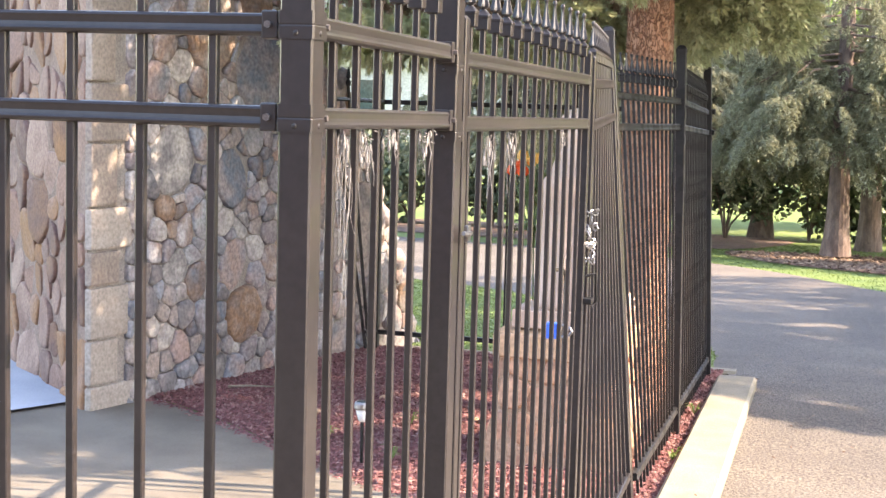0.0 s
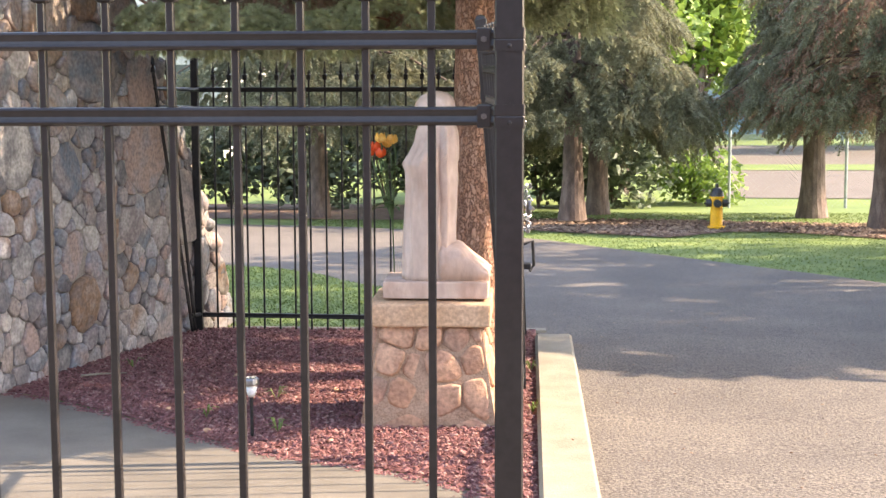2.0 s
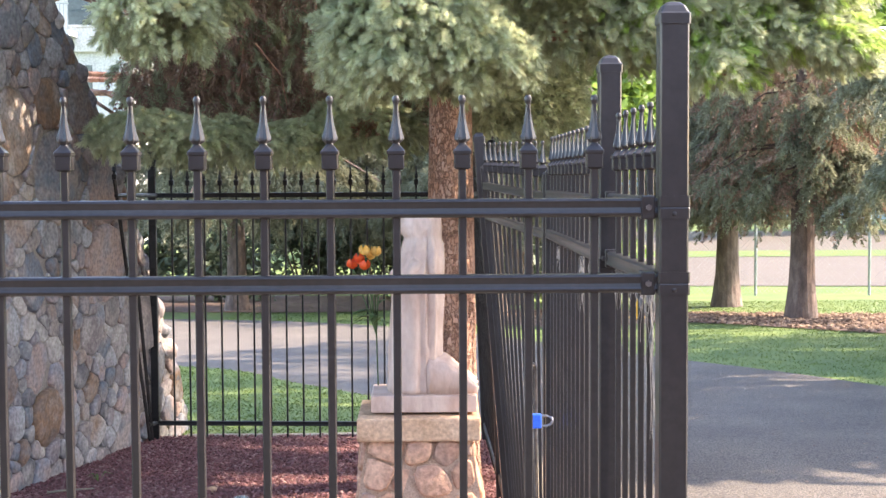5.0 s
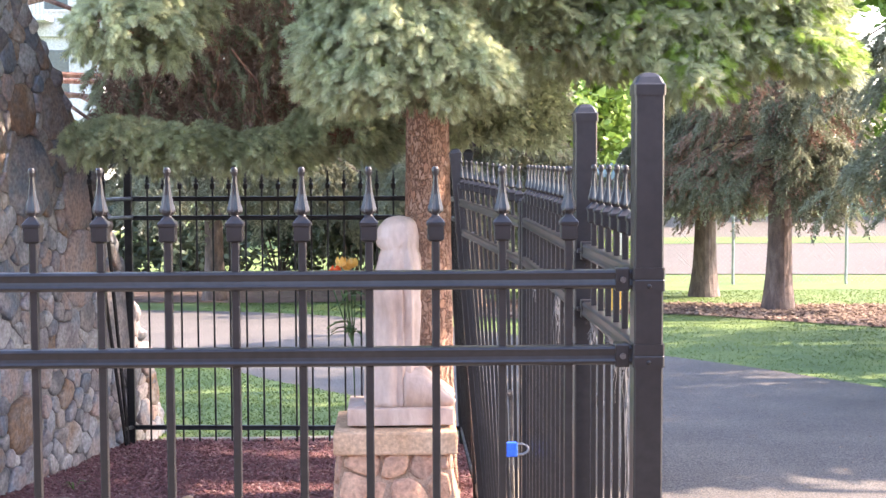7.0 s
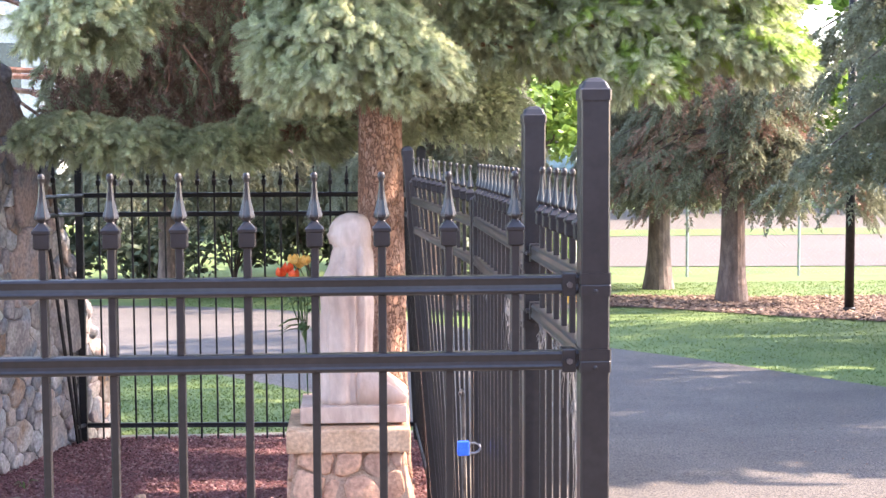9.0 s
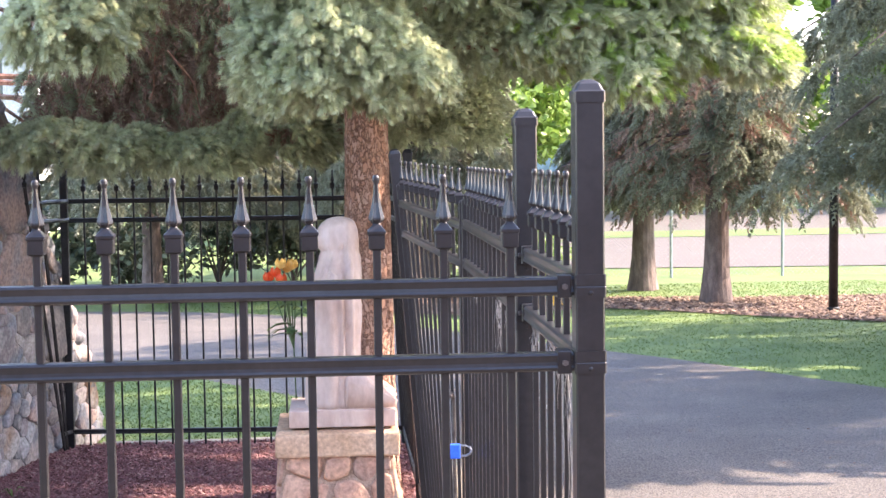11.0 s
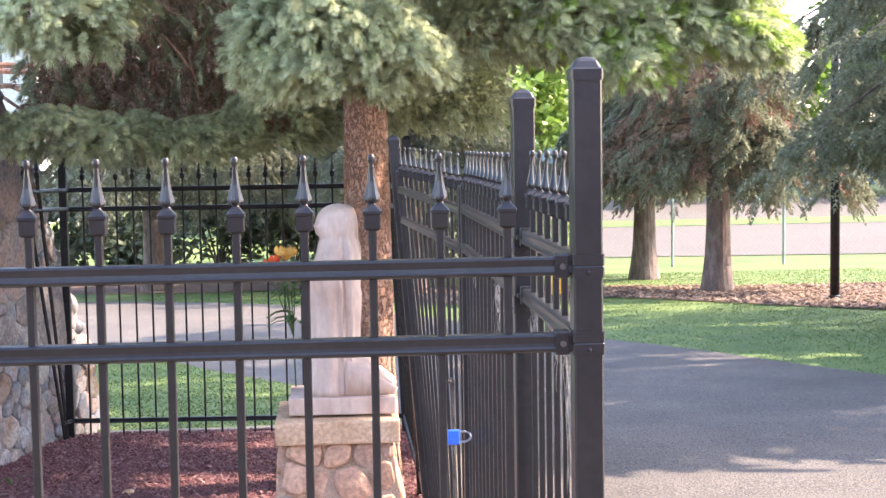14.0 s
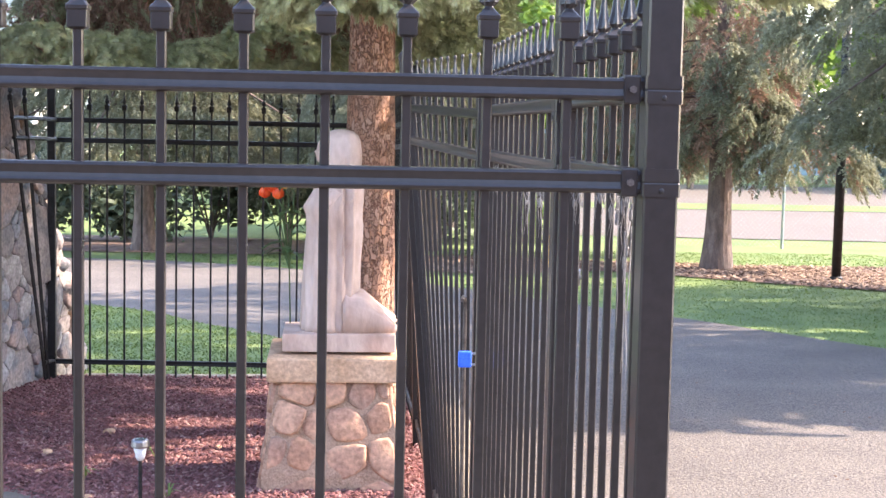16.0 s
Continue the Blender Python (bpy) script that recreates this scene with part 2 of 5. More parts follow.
# ---- mesh helpers ----
def add_mesh(name, bm, mat, smooth=False):
    me = bpy.data.meshes.new(name)
    bmesh.ops.recalc_face_normals(bm, faces=bm.faces)
    bm.to_mesh(me)
    bm.free()
    me.materials.append(mat)
    if smooth:
        me.polygons.foreach_set("use_smooth", [True] * len(me.polygons))
    return me


def part(name, bm, mat, parent, label="", smooth=False):
    ob = new(name, add_mesh(name, bm, mat, smooth))
    ob.parent = parent
    return tagged(ob, label)


def shared(name, me, parent, m=None):
    ob = new(name, me)
    ob.parent = parent
    if m is not None:
        ob.matrix_basis = m
    return ob


def thing(name, label, category, m=None, group="", kind=""):
    ob = new(name)
    ob.empty_display_size = 0.1
    if m is not None:
        ob.matrix_basis = m
    return tagged(ob, label, category, group, kind)


def box(bm, c, s, bevel=0.0, m=None):
    r = bmesh.ops.create_cube(bm, size=1, matrix=(m or Matrix()) @ Matrix.LocRotScale(c, None, s))
    if bevel:
        es = list({e for v in r["verts"] for e in v.link_edges})
        bmesh.ops.bevel(bm, geom=es, offset=bevel, segments=2, affect="EDGES", profile=0.6)
    return bm


def loft(bm, rings, cap=True):
    """Rings of equal length, each a list of points, joined into a skin."""
    vs = [[bm.verts.new(p) for p in r] for r in rings]
    n = len(rings[0])
    for a, b in zip(vs, vs[1:]):
        for i in range(n):
            bm.faces.new((a[i], a[(i + 1) % n], b[(i + 1) % n], b[i]))
    if cap:
        bm.faces.new(vs[0][::-1])
        bm.faces.new(vs[-1])
    return bm


def square(r, z, x=0.0, y=0.0, chamfer=0.12):
    k = r * (1 - chamfer * 2)
    return [(x + a, y + b, z) for a, b in ((r, -k), (r, k), (k, r), (-k, r), (-r, k), (-r, -k), (-k, -r), (k, -r))]


def circle(r, z, n=12, x=0.0, y=0.0, ry=None):
    return [(x + r * math.cos(2 * math.pi * i / n), y + (ry or r) * math.sin(2 * math.pi * i / n), z) for i in range(n)]


def tube(bm, pts, r, n=6, r_end=None):
    """A round bar along points."""
    pts = [Vector(p) for p in pts]
    rings = []
    for i, p in enumerate(pts):
        d = (pts[min(i + 1, len(pts) - 1)] - pts[max(i - 1, 0)]).normalized()
        u = d.cross(Vector((0.31, 0.2, 1)) if abs(d.z) < 0.95 else Vector((1, 0, 0))).normalized()
        v = d.cross(u)
        k = r if r_end is None else r + (r_end - r) * i / (len(pts) - 1)
        rings.append([p + (u * math.cos(a) + v * math.sin(a)) * k for a in (2 * math.pi * j / n for j in range(n))])
    return loft(bm, rings)


def from_arrays(name, verts, tris, mat, smooth=False):
    me = bpy.data.meshes.new(name)
    me.vertices.add(len(verts))
    me.vertices.foreach_set("co", np.asarray(verts, np.float32).ravel())
    me.loops.add(len(tris) * 3)
    me.loops.foreach_set("vertex_index", np.asarray(tris, np.int32).ravel())
    me.polygons.add(len(tris))
    me.polygons.foreach_set("loop_start", np.arange(0, len(tris) * 3, 3, dtype=np.int32))
    me.update(calc_edges=True)
    me.validate()
    me.materials.append(mat)
    return me


def scatter(template, mats):
    """Copies of (verts, tris) at many 4x4 poses as one pair of arrays."""
    v, f = template
    mats = np.asarray(mats, np.float32)
    out = np.einsum("kij,nj->kni", mats[:, :3, :3], v) + mats[:, None, :3, 3]
    tris = f[None] + (np.arange(len(mats)) * len(v))[:, None, None]
    return out.reshape(-1, 3), tris.reshape(-1, 3)


# ---- ground ----
def g(y):
    """Height of the ground: nearly level at the fence, then falling gently."""
    return -0.02 * y if y < 8 else -0.16 - 0.046 * (min(y, 32) - 8)


def sheet(name, outline, mat, lift, label="", category="", parent=None):
    """A flat area with that outline which follows the ground."""
    bm = bmesh.new()
    f = bm.faces.new([bm.verts.new((x, y, 0)) for x, y in outline])
    bmesh.ops.triangulate(bm, faces=[f])
    for yy in (8, 32):
        bmesh.ops.bisect_plane(bm, geom=bm.verts[:] + bm.edges[:] + bm.faces[:], plane_co=(0, yy, 0), plane_no=(0, 1, 0))
    for v in bm.verts:
        v.co.z = g(v.co.y) + lift
    for fc in bm.faces:
        fc.normal_update()
        if fc.normal.z < 0:
            fc.normal_flip()
    me = bpy.data.meshes.new(name)
    bm.to_mesh(me)
    bm.free()
    me.materials.append(mat)
    ob = new(name, me)
    return tagged(ob, label, category, kind="structure")


def smooth_line(pts, n=6):
    """Catmull-Rom through points."""
    p = [Vector((*q, 0)) for q in pts]
    p = [2 * p[0] - p[1]] + p + [2 * p[-1] - p[-2]]
    out = []
    for i in range(1, len(p) - 2):
        for k in range(n):
            t = k / n
            out.append(tuple((0.5 * (2 * p[i] + (p[i + 1] - p[i - 1]) * t + (2 * p[i - 1] - 5 * p[i] + 4 * p[i + 1] - p[i + 2]) * t * t + (3 * p[i] - p[i - 1] - 3 * p[i + 1] + p[i + 2]) * t ** 3))[:2]))
    return out + [tuple(p[-2][:2])]


def inside(x, y, poly):
    hit = False
    for (x1, y1), (x2, y2) in zip(poly, poly[1:] + poly[:1]):
        if (y1 > y) != (y2 > y) and x < (x2 - x1) * (y - y1) / (y2 - y1) + x1:
            hit = not hit
    return hit


sheet("ground", [(-400, -200), (400, -200), (400, 500), (-400, 500)], TURF, -0.03, "mown green lawn ground under the trees", "ground")
LAWN_EDGE = smooth_line([(9.5, 3.0), (6.2, 8.0), (4.47, 10.86), (3.4, 13.3), (2.55, 14.9), (1.2, 17.6), (-0.15, 20.1), (-2.4, 22.4), (-5.3, 23.6), (-14, 26)])
PATCH_EDGE = smooth_line([(-16, 17.5), (-7, 15.6), (-3.1, 14.3), (-1.8, 12.5), (-0.9, 11.1), (-0.15, 9.9), (0.0, 8.7)])
# road and pavement run on unseen to y=-60, to warm the fence's reflections
ROAD = LAWN_EDGE + PATCH_EDGE + [(0.34, 7.85), (0.34, -60), (40, -60), (40, -4)]
sheet("road", ROAD, ASPHALT, 0.0, "weathered grey asphalt drive with tree shadows", "road")
APRON = smooth_line([(-3.4, 5.72), (-2.98, 5.76), (-2.28, 5.25), (-1.7, 4.7), (-1.2, 4.31), (-0.87, 4.15), (-0.4, 3.85), (0.0, 3.4)])
sheet("pavement", [(-30, -60), (0.0, -60), (0.0, 3.4)] + APRON[::-1] + [(-30, 5.72)], CONCRETE, 0.012, "grey concrete pavement inside the iron fence, carried on unseen outside it", "pavement")
sheet("pavement_strip", [(0.0, -60), (0.34, -60), (0.34, 0.8), (0.0, 0.8)], CONCRETE, 0.008, "grey concrete edge along the fence", "pavement")
BED = APRON + [(0.09, 3.4), (0.09, 8.4), (-2.6, 8.4), (-3.4, 5.72)]
sheet("mulch_bed", BED, SOIL, 0.02, "garden bed of red wood-chip mulch", "garden bed")

# ---- unseen wall, added to give the fence dim brown reflections and block low sky ----
REFLECTED_BRICK = material("brown_reflected_brick", [(0.16, 0.1, 0.075), (0.24, 0.155, 0.12), (0.3, 0.2, 0.16)], 3, rough=0.9, bump=0.5, bump_scale=30)
tagged(new("wall_house", add_mesh("wall_house", box(bmesh.new(), (-3, -8.2, 1.7), (24, 0.4, 3.8)), REFLECTED_BRICK)), "plain brown wall added out of view, reflected in the fence paint", "wall", kind="structure")

# ---- kerbs ----
def kerb(name, a, b, w, h, label):
    a, b = Vector((*a, 0)), Vector((*b, 0))
    d = (b - a).normalized()
    s = Vector((-d.y, d.x, 0)) * (w / 2)
    rings = []
    n = 8
    for i in range(n + 1):
        p = a.lerp(b, i / n)
        z = g(p.y)
        c = 0.018
        prof = [(-1, -0.15), (-1, h - c), (-1 + c / w * 2, h), (1 - c / w * 2, h), (1, h - c), (1, -0.15)]
        rings.append([p + s * k + Vector((0, 0, z + zz + random.uniform(-0.002, 0.002))) for k, zz in prof])
    bm = loft(bmesh.new(), rings)
    return tagged(new(name, add_mesh(name, bm, KERB)), label, "kerb", kind="structure")


kerb("kerb", (0.215, 0.8), (0.215, 7.85), 0.26, 0.07, "pale concrete kerb along the mulch bed")
kerb("kerb_back", (-2.25, 8.5), (0.17, 8.5), 0.14, 0.02, "narrow concrete edging at the back of the bed")


# ---- iron fence ----
PITCH, TUBE, SLIM, RAIL_H = 0.12, 0.0073, 0.0065, 0.034
L_RAIL, U_RAIL, LOW_RAIL = 1.68, 1.818, 0.14


def picket_mesh(mat, r):
    bm = bmesh.new()
    loft(bm, [square(r, 0.04), square(r, 1.9)])
    return add_mesh("picket", bm, mat)


def finial_mesh(mat):
    """Collar block, neck, fluted spear and ball tip."""
    bm = bmesh.new()
    z = 1.888
    loft(bm, [square(0.0125, z, chamfer=0.05), square(0.0175, z + 0.003, chamfer=0.05), square(0.0175, z + 0.027, chamfer=0.05), square(0.0198, z + 0.029, chamfer=0.05), square(0.0198, z + 0.034, chamfer=0.05), square(0.0075, z + 0.046, chamfer=0.1), square(0.0065, z + 0.049, chamfer=0.2)])

    def star(r, zz, depth=0.25):
        return [(r * (1 - depth * (k % 2)) * math.cos(math.pi * k / 6), r * (1 - depth * (k % 2)) * math.sin(math.pi * k / 6), zz) for k in range(12)]
    loft(bm, [star(0.0075, z + 0.047, 0), star(0.0168, z + 0.054, 0.3), star(0.0172, z + 0.058, 0.34), star(0.0132, z + 0.07, 0.36), star(0.0092, z + 0.085, 0.34), star(0.0065, z + 0.102, 0.28), star(0.0055, z + 0.112, 0.15), star(0.0052, z + 0.118, 0), star(0.0062, z + 0.12, 0), star(0.0082, z + 0.125, 0), star(0.0078, z + 0.13, 0), star(0.0045, z + 0.134, 0)])
    for v in bm.verts:
        v.co.x, v.co.y = v.co.x * 0.84, v.co.y * 0.84
    return add_mesh("finial", bm, mat)


def rail_mesh(length, mat, h=RAIL_H, d=0.03):
    """A channel rail along +x with a rolled lip on both long edges."""
    bm = bmesh.new()
    half = [(d / 2 - 0.003, -h / 2), (d / 2 + 0.002, -h / 2 + 0.003), (d / 2 + 0.003, -h / 2 + 0.007), (d / 2 + 0.001, -h / 2 + 0.011), (d / 2, 0.0), (d / 2 + 0.001, h / 2 - 0.009), (d / 2 + 0.002, h / 2 - 0.005), (d / 2 - 0.001, h / 2 - 0.001), (d / 2 - 0.005, h / 2)]
    prof = half + [(-a, b) for a, b in half[::-1]]
    loft(bm, [[(x, a, b) for a, b in prof] for x in (0, length)])
    return add_mesh("rail", bm, mat)


def post_thing(m, label, mat=PAINT, top=2.16, width=0.0525, bands=(), band_sides=True):
    """A square post with a raised cap; bands are the heights of its rail brackets."""
    p = thing("fence_post", label, "fence post", m, group="fence posts")
    r = width / 2
    part("shaft", loft(bmesh.new(), [square(r, -0.2, chamfer=0.06), square(r, top, chamfer=0.06)]), mat, p)
    part("cap", loft(bmesh.new(), [square(r + 0.0025, top - 0.013, chamfer=0.06), square(r + 0.0025, top + 0.006, chamfer=0.06), square(r - 0.0005, top + 0.009, chamfer=0.08), square(r * 0.78, top + 0.02, chamfer=0.1), square(r * 0.45, top + 0.027, chamfer=0.15), square(r * 0.2, top + 0.028)]), mat, p)
    for z in bands:
        b = part("bracket", loft(bmesh.new(), [square(r + 0.0025, z - 0.021, chamfer=0.05), square(r + 0.0025, z - 0.002, chamfer=0.05), square(r + 0.0015, z, chamfer=0.05), square(r + 0.0025, z + 0.002, chamfer=0.05), square(r + 0.0025, z + 0.021, chamfer=0.05)]), mat, p)
        if band_sides:
            for dx, dy in ((0, -1), (1, 0), (-1, 0)):
                bm = bmesh.new()
                bmesh.ops.create_uvsphere(bm, u_segments=8, v_segments=5, radius=0.0045, matrix=pose(dx * (r + 0.003), dy * (r + 0.003), z - 0.012) @ Matrix.Diagonal((0.5 if dx else 1, 0.5 if dy else 1, 1, 1)))
                part("bolt", bm, mat, b)
    return p


def bolt_clip(parent, x, z, mat, side=-1):
    """The clip and bolt at a rail's end."""
    c = part("rail_clip", box(bmesh.new(), (x, 0, z), (0.026, 0.038, 0.043), 0.003), mat, parent)
    for s in (side, -side):
        bm = bmesh.new()
        bmesh.ops.create_cone(bm, cap_ends=True, segments=6, radius1=0.006, radius2=0.005, depth=0.008, matrix=pose(x, s * 0.023, z, 90))
        part("bolt", bm, DULL, c)


PICKET_N, PICKET_S, FINIAL_N = picket_mesh(PAINT, TUBE), picket_mesh(PAINT, SLIM), finial_mesh(PAINT)
PICKET_F, FINIAL_F = picket_mesh(PAINT_FAR, SLIM), finial_mesh(PAINT_FAR)


def panel(name, label, a, b, drop_a, drop_b, lean=0.0, twist=0.0, first=0.142, count=None, mat=PAINT, clips=True, ends=False, category="fence panel", group="fence panels", low=LOW_RAIL, gap=0.028, slim=False):
    """A panel from a to b in plan. Its level sinks by drop_a at a and drop_b at b, and its top leans by lean metres at two metres' height."""
    a, b = Vector((*a, 0)), Vector((*b, 0))
    length = (b - a).length
    turn = math.atan2(b.y - a.y, b.x - a.x)
    shear = Matrix.Identity(4)
    shear[2][0] = -(drop_b - drop_a) / length
    shear[1][2] = lean / 2.0
    root = thing(name, label, category, Matrix.Translation((a.x, a.y, -drop_a)) @ Matrix.Rotation(turn, 4, "Z"), group)
    near = mat is PAINT
    if count is None:
        count = int((length - 2 * first) / PITCH + 1.5)
    step = (length - 2 * first) / max(1, count - 1) if abs((length - 2 * first) / max(1, count - 1) - PITCH) < 0.02 else PITCH
    for z in (low, L_RAIL, U_RAIL):
        r = shared("rail", rail_mesh(length - 2 * gap, mat), root)
        swing = Matrix.Identity(4)
        swing[1][0] = twist * z / 2.0 / length
        r.data.transform(swing @ shear @ Matrix.Translation((gap, 0, z)))
        if clips and near and z > 1:
            for x in (gap + 0.018, length - gap - 0.018):
                bolt_clip(root, x, z, mat)
    for k in range(count):
        x = first + step * k
        at = shear @ Matrix.Translation((x, 0, 0))
        tip_over = (lean + twist * x / length) / 2.0
        p = shared("picket", (PICKET_S if slim else PICKET_N) if near else PICKET_F, root, Matrix.Translation(at.translation) @ Matrix.Rotation(-math.atan(tip_over), 4, "X"))
        shared("finial", FINIAL_N if near else FINIAL_F, p)
    if ends:
        for x in ends:
            e = part("end_upright", loft(bmesh.new(), [square(0.017, 0.02, chamfer=0.06), square(0.017, 1.9, chamfer=0.06), square(0.012, 1.908)]), mat, root)
            up = shear.copy()
            up[1][2] = (lean + twist * x / length) / 2.0
            e.data.transform(up @ Matrix.Translation((x, 0, 0)))
    if clips and near:
        for c in list(root.children):
            if c.name.startswith("rail_clip"):
                for ob in (c, *c.children):
                    ob.data.transform(shear)
    return root


CORNER = post_thing(pose(0, 0, 0), "black painted steel corner post of the fence", bands=(L_RAIL, U_RAIL))
post_thing(pose(-2.44, 0, 0), "black painted steel post of the front fence", bands=(L_RAIL, U_RAIL))
panel("front_fence_panel", "black steel picket fence panel with spear finials", (0, 0), (-2.44, 0), 0, 0, clips=True)
post_thing(pose(-0.004, 0.884, -0.035), "black steel gate post beside the short fence panel", bands=(L_RAIL, U_RAIL))
panel("short_fence_panel", "short black steel fence panel beside the gate", (0, 0), (0, 0.884), 0, 0.012, count=6, slim=True)
GATE_1 = panel("gate_leaf", "closed black steel gate leaf with spear finials", (0.0, 0.945), (0.0, 2.62), 0.02, 0.04, first=0.1, count=13, clips=False, ends=(0.02, 1.655), category="gate", group="gate leaves", gap=0.02, slim=True)
GATE_2 = panel("gate_leaf", "black steel gate leaf leaning inwards on its post", (0.0, 2.68), (-0.01, 4.22), 0.05, 0.035, lean=0.0, twist=0.17, first=0.1, count=11, clips=False, ends=(0.02, 1.52), category="gate", group="gate leaves", gap=0.02, slim=True)
post_thing(pose(-0.02, 4.29, -0.15, 0, -4.5, 0), "black steel gate post that leans inwards", bands=(L_RAIL, U_RAIL))
post_thing(pose(0.0, 6.0, -0.17, 0, -1.4, 0), "black steel fence post beside the mulch bed", PAINT_FAR, bands=(L_RAIL, U_RAIL), band_sides=False)
post_thing(pose(0.0, 8.1, -0.2, 0, -2.4, 0), "black steel fence post at the back corner", PAINT_FAR, bands=(L_RAIL, U_RAIL), band_sides=False)
panel("side_fence_panel", "black steel picket fence panel with spear finials", (0, 4.33), (0, 6.0), 0.08, 0.1, lean=0.2, twist=-0.14, mat=PAINT_FAR)
panel("side_fence_panel", "black steel picket fence panel with spear finials", (0, 6.0), (0, 8.1), 0.1, 0.17, lean=0.06, twist=0.03, mat=PAINT_FAR)
post_thing(pose(-2.43, 8.25, -0.165), "black steel fence post in front of the stone wall", PAINT_FAR, bands=(L_RAIL, U_RAIL), band_sides=False)
panel("back_fence_panel", "black steel picket fence panel behind the bed", (-2.43, 8.25), (0, 8.1), 0.165, 0.165, mat=PAINT_FAR)
bars = thing("wall_end_fence_panel", "short leaning black fence panel against the stone wall", "fence panel", group="fence panels")
for top, foot in (((-2.56, 7.55, 1.78), (-2.44, 8.06, -0.12)), ((-2.51, 7.75, 1.76), (-2.43, 8.1, -0.12))):
    pk = part("picket", tube(bmesh.new(), [top, foot], 0.012, 4), PAINT_FAR, bars)
    part("finial", loft(bmesh.new(), [square(0.015, top[2], top[0], top[1]), square(0.016, top[2] + 0.03, top[0], top[1]), square(0.006, top[2] + 0.045, top[0], top[1]), square(0.014, top[2] + 0.06, top[0], top[1]), square(0.005, top[2] + 0.13, top[0], top[1])]), PAINT_FAR, pk)
for a, b in (((-2.555, 7.57, 1.67), (-2.4, 8.24, 1.655)), ((-2.55, 7.6, 1.54), (-2.4, 8.24, 1.52)), ((-2.445, 8.04, 0.0), (-2.42, 8.22, -0.02))):
    part("rail", tube(bmesh.new(), [a, b], 0.015, 6), PAINT_FAR, bars)



# ---- field stone ----
def clip(poly, p, n):
    """The part of a polygon on the far side of a line against n."""
    out = []
    for i, a in enumerate(poly):
        b = poly[(i + 1) % len(poly)]
        da, db = (a - p).dot(n), (b - p).dot(n)
        if da <= 0:
            out.append(a)
        if (da < 0 < db) or (db < 0 < da):
            out.append(a + (b - a) * (da / (da - db)))
    return out


def cells(outline, big, small, count, rng):
    """Uneven cells that fill an outline in the plane: a power diagram of random discs."""
    pts = []
    xs, ys = [p[0] for p in outline], [p[1] for p in outline]
    tries = 0
    while len(pts) < count and tries < 40000:
        tries += 1
        x, y = rng.uniform(min(xs), max(xs)), rng.uniform(min(ys), max(ys))
        r = small + (big - small) * rng.random() ** 1.35 * max(0.0, 1 - tries / 40000) ** 0.4
        if inside(x, y, outline) and all((x - q[0]) ** 2 + (y - q[1]) ** 2 > (0.86 * (r + q[2])) ** 2 for q in pts):
            pts.append((x, y, r))
    base = [Vector(p) for p in outline]
    area = sum(a.x * b.y - b.x * a.y for a, b in zip(base, base[1:] + base[:1]))
    if area < 0:
        base.reverse()
    out = []
    for i, (x, y, r) in enumerate(pts):
        c = Vector((x, y))
        poly = [c + Vector((math.cos(k * math.pi / 8), math.sin(k * math.pi / 8))) * r * 1.9 for k in range(16)]
        for a, b in zip(base, base[1:] + base[:1]):
            e = b - a
            poly = clip(poly, a, Vector((e.y, -e.x)))
        for j, (u, v, s) in enumerate(pts):
            if j != i and (u - x) ** 2 + (v - y) ** 2 < 1.2:
                d = Vector((u - x, v - y))
                k = 0.5 + (r * r - s * s) / (2 * d.length_squared)
                poly = clip(poly, c + d * k, d)
                if len(poly) < 3:
                    break
        if len(poly) >= 3:
            out.append(poly)
    return out


def round_off(poly, gap, n, cuts=(0.2, 0.25)):
    """The polygon drawn in by gap, its corners cut, as n points."""
    c = sum(poly, Vector((0, 0))) / len(poly)
    p = [q + (c - q) * min(0.5, gap / max(0.02, (q - c).length)) for q in poly]
    for cut in cuts:
        p = [w for a, b in zip(p, p[1:] + p[:1]) for w in (a.lerp(b, cut), a.lerp(b, 1 - cut))]
    per = [0.0]
    for a, b in zip(p, p[1:] + p[:1]):
        per.append(per[-1] + (b - a).length)
    out, j = [], 0
    for k in range(n):
        s = per[-1] * k / n
        while per[j + 1] < s:
            j += 1
        f = (s - per[j]) / max(1e-6, per[j + 1] - per[j])
        out.append(p[j].lerp(p[(j + 1) % len(p)], f))
    return out, c


def lay_stones(parent, frame_m, outline, big, small, count, mat, seed, gap=0.012, proud=0.05, n=11, cuts=(0.2, 0.25), rough=0.03):
    rng = random.Random(seed)
    for poly in cells(outline, big, small, count, rng):
        ring, c = round_off(poly, gap, n, cuts)
        size = max((q - c).length for q in ring)
        if size < 0.02:
            continue
        h = min(proud, size * 0.5) * rng.uniform(0.35, 1.25)
        tilt = Vector((rng.uniform(-0.12, 0.12), rng.uniform(-0.12, 0.12)))
        rings = []
        for sc, dz in ((1.02, -0.03), (1.0, h * 0.55), (0.95, h * 0.9), (0.84, h)):
            rings.append([(*(c + (q - c) * sc * (1 + rng.uniform(-rough, rough))), dz + (q - c).dot(tilt) * (dz > 0) * sc) for q in ring])
        bm = loft(bmesh.new(), rings)
        me = add_mesh("stone", bm, mat, smooth=True)
        me.transform(frame_m)
        shared("stone", me, parent)


def wall_frame(a, b):
    """Axes of an upright face from a to b in plan: x along it, y up, z out of it to the right of a-to-b."""
    a, b = Vector((*a, 0)), Vector((*b, 0))
    d = (b - a).normalized()
    out = Vector((d.y, -d.x, 0))
    return Matrix(((d.x, 0, out.x, a.x), (d.y, 0, out.y, a.y), (0, 1, 0, 0), (0, 0, 0, 1)))


